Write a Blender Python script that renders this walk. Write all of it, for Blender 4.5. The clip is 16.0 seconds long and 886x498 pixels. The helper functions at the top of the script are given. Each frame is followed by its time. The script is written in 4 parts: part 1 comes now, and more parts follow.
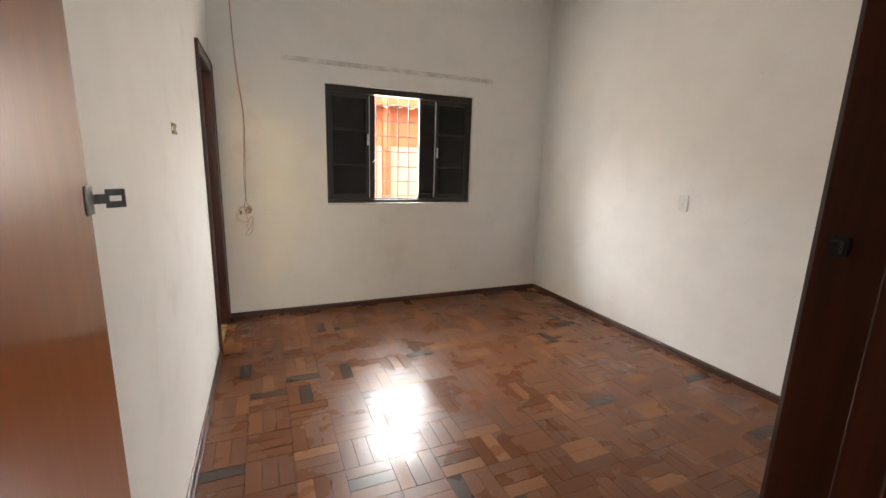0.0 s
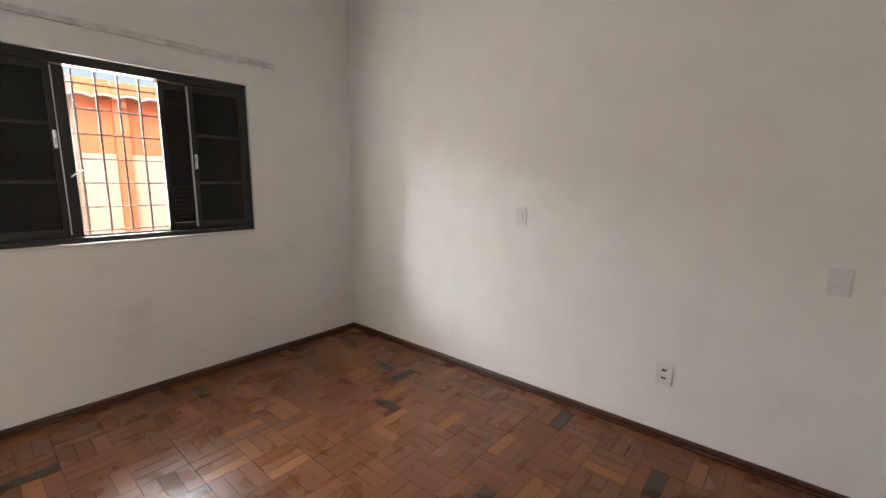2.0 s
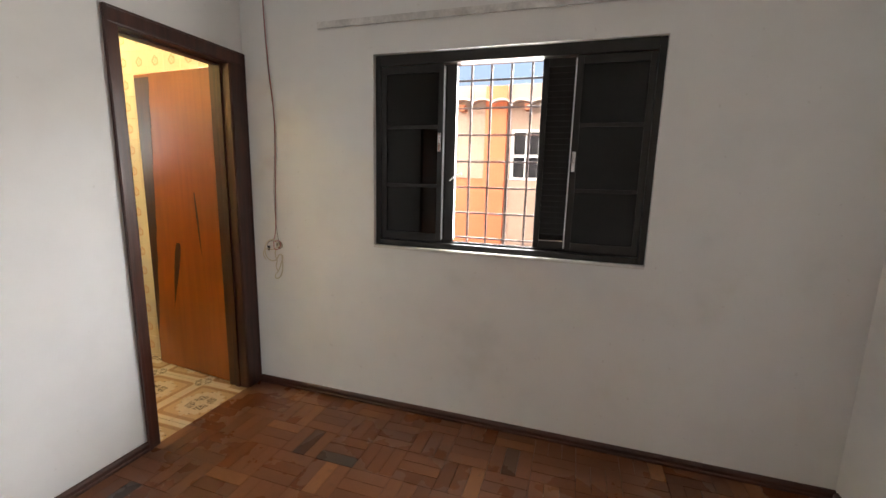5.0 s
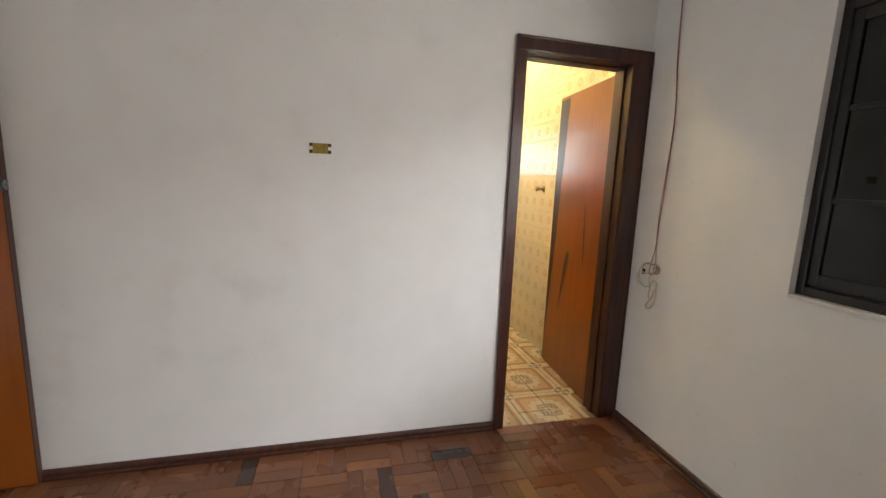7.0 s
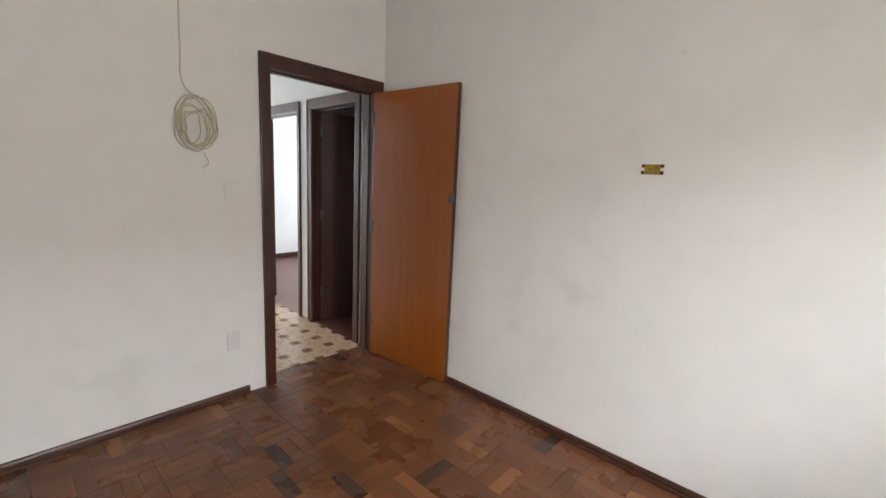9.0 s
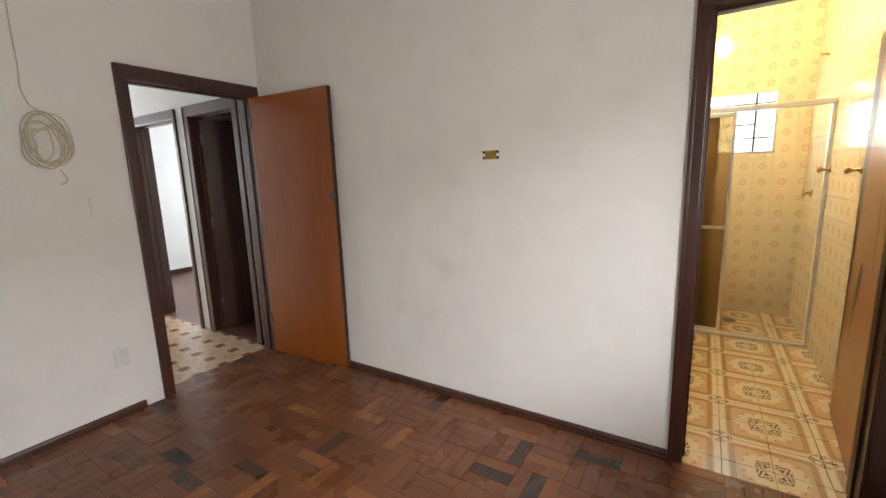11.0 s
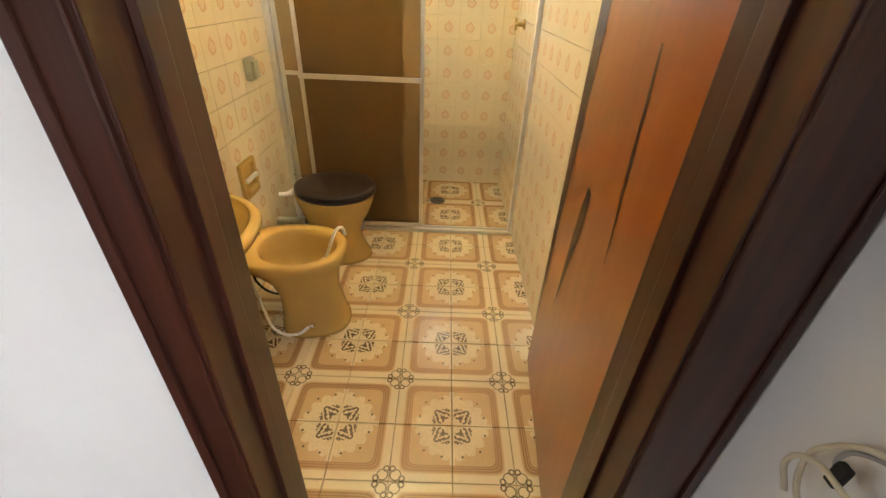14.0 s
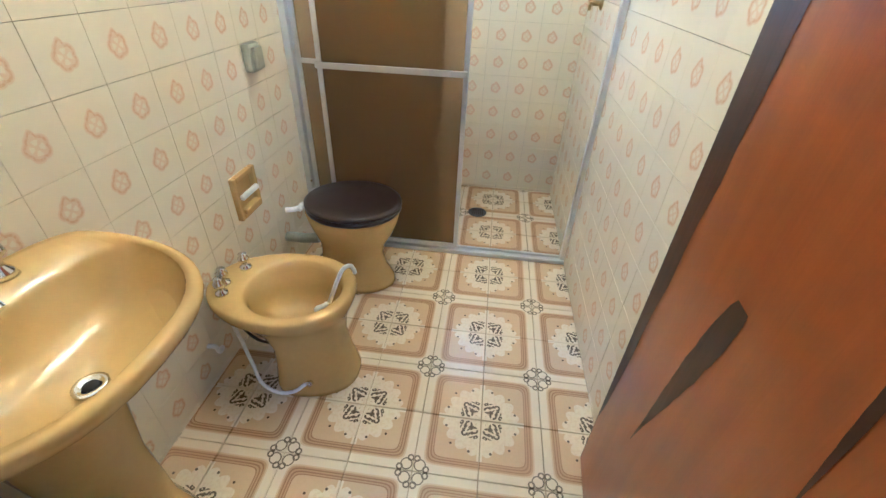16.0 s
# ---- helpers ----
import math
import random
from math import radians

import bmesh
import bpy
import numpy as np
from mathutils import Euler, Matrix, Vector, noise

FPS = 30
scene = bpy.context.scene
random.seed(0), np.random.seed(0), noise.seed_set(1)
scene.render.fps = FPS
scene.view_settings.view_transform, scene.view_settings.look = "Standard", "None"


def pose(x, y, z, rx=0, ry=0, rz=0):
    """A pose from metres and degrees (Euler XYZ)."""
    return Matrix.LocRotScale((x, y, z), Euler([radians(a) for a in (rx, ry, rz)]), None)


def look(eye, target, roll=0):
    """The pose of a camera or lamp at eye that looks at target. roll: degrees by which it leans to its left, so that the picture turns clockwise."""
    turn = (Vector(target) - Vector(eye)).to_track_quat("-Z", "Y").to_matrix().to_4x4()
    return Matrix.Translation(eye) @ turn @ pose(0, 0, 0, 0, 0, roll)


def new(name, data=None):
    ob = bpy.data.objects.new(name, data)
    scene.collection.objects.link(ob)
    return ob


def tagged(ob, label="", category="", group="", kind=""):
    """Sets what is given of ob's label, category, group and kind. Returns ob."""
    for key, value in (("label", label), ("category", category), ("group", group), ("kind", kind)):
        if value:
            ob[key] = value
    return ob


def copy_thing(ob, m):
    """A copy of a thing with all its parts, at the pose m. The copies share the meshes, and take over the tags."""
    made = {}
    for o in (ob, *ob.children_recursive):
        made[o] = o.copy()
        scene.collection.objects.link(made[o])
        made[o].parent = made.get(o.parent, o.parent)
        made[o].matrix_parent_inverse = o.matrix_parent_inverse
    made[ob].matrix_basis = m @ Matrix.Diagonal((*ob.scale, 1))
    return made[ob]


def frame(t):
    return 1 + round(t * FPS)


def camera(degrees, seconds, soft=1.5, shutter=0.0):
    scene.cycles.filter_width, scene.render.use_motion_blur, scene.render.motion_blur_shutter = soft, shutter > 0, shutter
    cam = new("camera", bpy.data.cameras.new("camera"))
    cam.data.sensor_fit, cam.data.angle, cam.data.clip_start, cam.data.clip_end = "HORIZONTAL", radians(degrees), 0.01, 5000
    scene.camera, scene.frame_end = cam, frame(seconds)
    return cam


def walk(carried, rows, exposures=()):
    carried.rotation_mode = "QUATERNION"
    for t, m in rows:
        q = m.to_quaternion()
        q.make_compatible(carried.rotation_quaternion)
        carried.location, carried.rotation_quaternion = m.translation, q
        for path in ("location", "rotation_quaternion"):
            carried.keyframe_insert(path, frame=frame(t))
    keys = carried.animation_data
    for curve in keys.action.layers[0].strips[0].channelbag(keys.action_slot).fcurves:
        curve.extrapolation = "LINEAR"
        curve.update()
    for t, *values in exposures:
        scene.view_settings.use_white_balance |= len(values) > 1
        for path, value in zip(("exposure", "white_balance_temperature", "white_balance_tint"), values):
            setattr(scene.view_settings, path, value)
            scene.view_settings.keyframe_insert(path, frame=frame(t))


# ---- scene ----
# fixed light levels
SKY = 0.065
SUN = 0.02
SKYLAMP = 1900.0
DAY = 4.0
BULB = 128.0
HALL = 10.0
BATHWIN = 3.0
cam = camera(93.8, 16.0)
PATH = [
    (0, (0.359, -0.232, 1.391), (1.133, 1.569, 0.996), 1.7),
    (0.5, (0.454, -0.041, 1.381), (1.411, 1.669, 0.979), 1.4),
    (1, (0.603, 0.166, 1.386), (1.783, 1.732, 0.992), 0.8),
    (1.5, (0.733, 0.367, 1.369), (2.111, 1.77, 1.005), 0.6),
    (2, (0.864, 0.578, 1.383), (2.368, 1.858, 1.066), 0.4),
    (2.5, (1.043, 0.792, 1.42), (2.628, 1.985, 1.163), 0.4),
    (3, (1.282, 0.841, 1.409), (2.72, 2.208, 1.158), 0.6),
    (3.5, (1.525, 0.859, 1.44), (2.589, 2.527, 1.144), 1.1),
    (4, (1.76, 1.055, 1.458), (2.311, 2.948, 1.118), 2.0),
    (6.3, (2.062, 1.892, 1.375), (0.444, 3.024, 1.058), 1.6),
    (6.5, (2.026, 1.909, 1.379), (0.322, 2.907, 1.061), 2.1),
    (7, (2.045, 2.053, 1.375), (0.135, 2.547, 1.066), 2.3),
    (7.5, (1.99, 2.181, 1.377), (0.019, 2.077, 1.057), 2.9),
    (8, (1.97, 2.312, 1.402), (0.119, 1.62, 1.093), 3.2),
    (8.5, (1.991, 2.484, 1.419), (0.412, 1.301, 1.091), 2.7),
    (8.7, (2.033, 2.529, 1.417), (0.578, 1.196, 1.093), 2.7),
    (10.8, (2.246, 2.998, 1.43), (0.671, 1.819, 1.073), -1.7),
    (11, (2.123, 2.988, 1.410), (0.440, 1.924, 1.059), -1.9),
    (11.5, (1.825, 2.992, 1.432), (-0.079, 2.311, 1.044), -1.6),
    (12, (1.542, 3.085, 1.418), (-0.443, 2.752, 0.980), -0.4),
    (12.5, (1.235, 3.172, 1.408), (-0.739, 3.070, 0.827), 1.2),
    (13, (0.913, 3.182, 1.376), (-0.993, 3.209, 0.593), 2.5),
    (13.5, (0.645, 3.209, 1.349), (-1.189, 3.263, 0.413), 2.9),
    (14, (0.390, 3.274, 1.345), (-1.349, 3.297, 0.243), 2.6),
    (14.5, (0.195, 3.281, 1.302), (-1.447, 3.274, 0.057), 2.3),
    (15, (0.032, 3.281, 1.271), (-1.504, 3.246, -0.102), 1.8),
    (15.5, (-0.052, 3.284, 1.278), (-1.625, 3.189, -0.048), 1.9),
    (16, (-0.090, 3.272, 1.309), (-1.772, 3.106, 0.132), 2.6),
]
walk(cam, [(t, look(eye, target, roll)) for t, eye, target, roll in PATH],
     [(0, 3.0, 6900, 10), (1.5, 2.85, 6700, 10), (2.5, 2.75, 6500, 10), (4.2, 2.75, 6400, 10), (6.5, 2.5, 6500, 10), (7.5, 2.85, 6400, 10), (8.5, 2.95, 6400, 10), (11.0, 2.8, 6600, 10), (12.5, 2.4, 6200, 10), (13.2, 2.6, 6200, 10), (14.2, 3.0, 6200, 10), (15.2, 3.3, 4500, 10), (16, 3.2, 4050, 10)])

# ---- world and light ----
world = bpy.data.worlds.new("world")
scene.world = world
world.use_nodes = True
wn = world.node_tree
sky = wn.nodes.new("ShaderNodeTexSky")
sky.sky_type = "NISHITA"
sky.sun_disc = False
sky.sun_elevation = radians(50)
sky.sun_rotation = radians(200)
sky.air_density, sky.dust_density, sky.ozone_density = 1.0, 9.0, 0.5
wn.links.new(sky.outputs[0], wn.nodes["Background"].inputs[0])
wn.nodes["Background"].inputs[1].default_value = SKY
sun = new("sun", bpy.data.lights.new("sun", "SUN"))
sun.data.energy, sun.data.angle, sun.data.color = SUN, radians(15), (1.0, 0.95, 0.88)
# added unseen lamp above the neighbour's roof, standing in for sky light into the window
pas = new("sky_standin_lamp", bpy.data.lights.new("sky_standin_lamp", "AREA"))
pas.data.shape, pas.data.size, pas.data.size_y, pas.data.energy, pas.data.color = "RECTANGLE", 18.0, 3.2, SKYLAMP, (0.95, 0.97, 1.0)
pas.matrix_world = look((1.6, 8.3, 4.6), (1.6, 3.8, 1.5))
# daylight in the open part of the window
day = new("window_light", bpy.data.lights.new("window_light", "AREA"))
day.data.shape, day.data.size, day.data.size_y, day.data.energy, day.data.color = "RECTANGLE", 0.44, 0.93, DAY, (1.0, 0.95, 0.89)
day.matrix_world = look((1.57, 3.842, 1.54), (1.57, 0, 1.54))
sun.matrix_world = look((0, 0, 20), (1.0, 11.0, 0))

# ---- materials ----


class Nodes:
    """Small helper to write node trees."""

    def __init__(self, name):
        self.mat = bpy.data.materials.new(name)
        self.mat.use_nodes = True
        self.tree = self.mat.node_tree
        self.bsdf = self.tree.nodes["Principled BSDF"]

    def node(self, kind, **sockets):
        n = self.tree.nodes.new(kind)
        for k, v in sockets.items():
            self.put(n.inputs[k.replace("_", " ")], v)
        return n

    def put(self, socket, v):
        if isinstance(v, bpy.types.NodeSocket):
            self.tree.links.new(v, socket)
        else:
            socket.default_value = v

    def m(self, op, a, b=0.0, c=0.0):
        n = self.tree.nodes.new("ShaderNodeMath")
        n.operation = op
        for i, v in enumerate((a, b, c)):
            self.put(n.inputs[i], v)
        return n.outputs[0]

    def mix(self, f, a, b):
        n = self.tree.nodes.new("ShaderNodeMix")
        n.data_type = "RGBA"
        self.put(n.inputs[0], f)
        for i, v in ((6, a), (7, b)):
            self.put(n.inputs[i], v if isinstance(v, bpy.types.NodeSocket) else (*v, 1))
        return n.outputs[2]

    def ramp(self, f, lo, hi):
        n = self.tree.nodes.new("ShaderNodeMapRange")
        n.interpolation_type = "SMOOTHSTEP"
        self.put(n.inputs[0], f)
        n.inputs[1].default_value, n.inputs[2].default_value = lo, hi
        return n.outputs[0]

    def pos(self):
        return self.tree.nodes.new("ShaderNodeNewGeometry").outputs["Position"]

    def obj(self):
        return self.tree.nodes.new("ShaderNodeTexCoord").outputs["Object"]

    def noise(self, scale, detail=4.0, vec=None, stretch=None):
        n = self.node("ShaderNodeTexNoise", Scale=scale, Detail=detail)
        v = vec or self.pos()
        if stretch:
            q = self.node("ShaderNodeVectorMath")
            q.operation = "MULTIPLY"
            self.put(q.inputs[0], v)
            q.inputs[1].default_value = stretch
            v = q.outputs[0]
        self.put(n.inputs["Vector"], v)
        return n.outputs[0]

    def bump(self, height, strength, distance=0.01):
        n = self.node("ShaderNodeBump", Strength=strength, Distance=distance, Height=height)
        self.tree.links.new(n.outputs[0], self.bsdf.inputs["Normal"])

    def end(self, color=None, rough=None, metal=None, spec=None):
        for key, v in (("Base Color", color), ("Roughness", rough), ("Metallic", metal), ("Specular IOR Level", spec)):
            if v is not None:
                self.put(self.bsdf.inputs[key], (*v, 1) if isinstance(v, tuple) else v)
        return self.mat


def plain(name, color, rough=0.5, metal=0.0, vary=0.15, scale=6.0, bump=0.05, grain=60.0):
    n = Nodes(name)
    lo = tuple(c * (1 - vary) for c in color)
    hi = tuple(min(1, c * (1 + vary * 0.6)) for c in color)
    big, fine = n.noise(scale), n.noise(grain)
    f = n.m("ADD", n.m("MULTIPLY", big, 0.7), n.m("MULTIPLY", fine, 0.3))
    n.bump(fine, bump, 0.003)
    return n.end(n.mix(n.ramp(f, 0.3, 0.7), lo, hi), n.m("ADD", rough - 0.06, n.m("MULTIPLY", big, 0.12)), metal)


def wall_paint(name, color):
    n = Nodes(name)
    big, mid, fine = n.noise(0.9, 5), n.noise(5, 6), n.noise(140, 2)
    c = n.mix(n.ramp(mid, 0.35, 0.75), color, tuple(x * 0.96 for x in color))
    # scuffs and old smudges
    c = n.mix(n.m("MULTIPLY", n.ramp(n.m("MULTIPLY", big, mid), 0.33, 0.5), 0.3), c, tuple(x * 0.82 * k for x, k in zip(color, (1, 0.98, 0.94))))
    speck = n.ramp(n.noise(33, 1), 0.755, 0.80)
    c = n.mix(n.m("MULTIPLY", speck, 0.14), c, (0.35, 0.31, 0.26))
    n.bump(n.m("ADD", n.m("MULTIPLY", fine, 0.3), n.noise(9, 3)), 0.12, 0.006)
    return n.end(c, 0.62, spec=0.35)


def wood(name, dark, light, rough, axis=2, bands=1.0, coat=0.0):
    n = Nodes(name)
    st = [18.0, 18.0, 18.0]
    st[axis] = 1.2
    grain = n.noise(2.2 * bands, 8, n.obj(), tuple(st))
    st2 = [90.0, 90.0, 90.0]
    st2[axis] = 3.0
    fine = n.noise(2.0, 4, n.obj(), tuple(st2))
    big = n.noise(1.7, 3)
    f = n.m("ADD", n.m("MULTIPLY", grain, 0.6), n.m("ADD", n.m("MULTIPLY", fine, 0.2), n.m("MULTIPLY", big, 0.2)))
    n.bump(fine, 0.06, 0.002)
    if coat:
        n.bsdf.inputs["Coat Weight"].default_value = coat
        n.bsdf.inputs["Coat Roughness"].default_value = 0.12
    return n.end(n.mix(n.ramp(f, 0.32, 0.68), dark, light), n.m("ADD", rough, n.m("MULTIPLY", fine, 0.12)))


WHITE = wall_paint("white_wall_paint", (0.83, 0.83, 0.81))
CEIL = wall_paint("white_ceiling_paint", (0.85, 0.85, 0.83))
CASING = wood("dark_red_brown_varnished_wood", (0.030, 0.009, 0.006), (0.075, 0.022, 0.013), 0.30, 2, 1.0, 0.25)
SKIRT = wood("dark_brown_skirting_wood", (0.032, 0.011, 0.007), (0.080, 0.029, 0.017), 0.34, 0, 1.0)
DOORWOOD = wood("orange_brown_varnished_door_veneer", (0.255, 0.064, 0.007), (0.325, 0.087, 0.009), 0.26, 2, 0.6, 0.45)
DARKDOOR = wood("dark_door_wood", (0.030, 0.007, 0.004), (0.055, 0.014, 0.008), 0.3, 2, 1.0, 0.2)
BRONZE = plain("dark_bronze_window_paint", (0.018, 0.016, 0.014), 0.38, 0.2, 0.3, 9, 0.05)
SLAT = plain("dark_louvre_paint", (0.014, 0.014, 0.013), 0.42, 0.1, 0.3, 20, 0.05)
ALU = plain("brushed_aluminium", (0.72, 0.73, 0.75), 0.30, 0.9, 0.05, 8, 0.0, 60)
CHROME = plain("chrome", (0.78, 0.78, 0.78), 0.12, 1.0, 0.1, 40, 0.0)
BRASS = plain("aged_brass", (0.55, 0.40, 0.16), 0.30, 1.0, 0.3, 60, 0.05)
STEEL = plain("grey_steel_plate", (0.11, 0.115, 0.125), 0.42, 0.8, 0.25, 60, 0.1)
BAR = plain("painted_grille_bar", (0.34, 0.27, 0.25), 0.55, 0.0, 0.3, 40, 0.1)
PLASTIC = plain("white_plastic", (0.74, 0.74, 0.74), 0.38, 0.0, 0.05, 40, 0.02)
HOSE = plain("white_hose_plastic", (0.82, 0.82, 0.80), 0.35, 0.0, 0.08, 60, 0.02)
YELLOWBOX = plain("old_yellow_electrical_box", (0.30, 0.21, 0.03), 0.6, 0.0, 0.35, 80, 0.2)
CERAMIC = plain("mustard_yellow_ceramic", (0.53, 0.355, 0.11), 0.10, 0.0, 0.06, 5, 0.0)
SEAT = plain("dark_brown_plastic_seat", (0.026, 0.015, 0.014), 0.33, 0.0, 0.06, 12, 0.0)
GREYGREEN = plain("grey_green_plastic", (0.36, 0.36, 0.28), 0.35, 0.0, 0.1, 30, 0.02)
WIRE_RED = plain("dull_red_wire", (0.40, 0.06, 0.06), 0.5)
WIRE_GREY = plain("grey_wire", (0.30, 0.29, 0.28), 0.5)
WIRE_CREAM = plain("cream_wire", (0.62, 0.57, 0.43), 0.5)
BLACK = plain("black_hole", (0.012, 0.011, 0.010), 0.8)
MARBLE = plain("pale_stone_sill", (0.72, 0.70, 0.66), 0.3, 0.0, 0.15, 10, 0.02)
GROUT = plain("pale_grout", (0.72, 0.64, 0.49), 0.85, 0.0, 0.3, 12, 0.2)
GROUTF = plain("brown_grout", (0.40, 0.30, 0.19), 0.85, 0.0, 0.3, 12, 0.2)
GAP = plain("dark_joint_filler", (0.040, 0.019, 0.012), 0.6, 0.0, 0.3, 20, 0.2)
ORANGE = plain("orange_house_paint", (0.56, 0.165, 0.075), 0.8, 0.0, 0.12, 2, 0.2, 50)
CREAM = plain("cream_house_paint", (0.58, 0.44, 0.33), 0.8, 0.0, 0.1, 2, 0.2, 50)
GREYCREAM = plain("pinkish_grey_house_paint", (0.38, 0.27, 0.21), 0.8, 0.0, 0.15, 2, 0.2, 50)
ROOFTILE = plain("pale_weathered_roof_tile", (0.60, 0.50, 0.44), 0.85, 0.0, 0.3, 5, 0.4, 40)
CLAY = plain("clay_roof_tile", (0.42, 0.14, 0.065), 0.85, 0.0, 0.4, 5, 0.4, 40)
CONCRETE = plain("concrete_yard", (0.11, 0.105, 0.095), 0.9, 0.0, 0.3, 2, 0.3)
DARKGLASS = plain("dark_window_glass", (0.02, 0.02, 0.022), 0.08, 0.0, 0.2, 2, 0.0)
WHITEFRAME = plain("white_metal_frame", (0.75, 0.75, 0.75), 0.4)
LAMPGLOW = Nodes("lit_bulb")
LAMPGLOW.bsdf.inputs["Emission Color"].default_value = (1.0, 0.74, 0.33, 1)
LAMPGLOW.bsdf.inputs["Emission Strength"].default_value = BULB
LAMPGLOW = LAMPGLOW.end((0.9, 0.9, 0.9), 0.3)


def parquet():
    n = Nodes("worn_parquet")
    isl = n.tree.nodes.new("ShaderNodeNewGeometry").outputs["Random Per Island"]
    rnd = n.tree.nodes.new("ShaderNodeObjectInfo").outputs["Random"]
    r = n.m("FRACT", n.m("ADD", isl, rnd))
    r2 = n.m("FRACT", n.m("MULTIPLY", r, 7.31))
    uv = n.tree.nodes.new("ShaderNodeTexCoord").outputs["UV"]
    off = n.node("ShaderNodeVectorMath")
    off.operation = "ADD"
    n.put(off.inputs[0], uv)
    comb = n.node("ShaderNodeCombineXYZ", X=n.m("MULTIPLY", r, 37.0), Y=n.m("MULTIPLY", r2, 11.0))
    n.put(off.inputs[1], comb.outputs[0])
    g = n.noise(1.0, 6, off.outputs[0], (5.0, 45.0, 1.0))
    c = n.mix(r, (0.122, 0.044, 0.019), (0.188, 0.069, 0.028))
    c = n.mix(n.ramp(r2, 0.82, 1.0), c, (0.27, 0.112, 0.041))
    c = n.mix(n.ramp(r2, 0.035, 0.015), c, (0.038, 0.027, 0.021))
    c = n.mix(n.m("MULTIPLY", n.ramp(g, 0.35, 0.7), 0.4), c, (0.065, 0.023, 0.011))
    wear = n.noise(1.6, 5)
    c = n.mix(n.m("MULTIPLY", n.ramp(wear, 0.45, 0.7), 0.30), c, (0.135, 0.060, 0.030))
    dirt = n.noise(14, 5)
    c = n.mix(n.m("MULTIPLY", n.ramp(dirt, 0.62, 0.75), 0.4), c, (0.04, 0.02, 0.014))
    n.bump(n.m("ADD", n.m("MULTIPLY", g, 0.3), n.noise(7, 3)), 0.16, 0.004)
    rough = n.m("ADD", 0.17, n.m("MULTIPLY", n.ramp(n.noise(3.5, 6), 0.3, 0.75), 0.22))
    return n.end(c, n.m("ADD", rough, n.m("MULTIPLY", r2, 0.08)), spec=0.38)


def ring(n, u, v, cu, cv, r, w):
    """1 on a ring of radius r and width w round (cu, cv)."""
    d = n.m("SQRT", n.m("ADD", n.m("POWER", n.m("SUBTRACT", u, cu), 2.0), n.m("POWER", n.m("SUBTRACT", v, cv), 2.0)))
    return n.ramp(n.m("ABSOLUTE", n.m("SUBTRACT", d, r)), w, w * 0.5), d


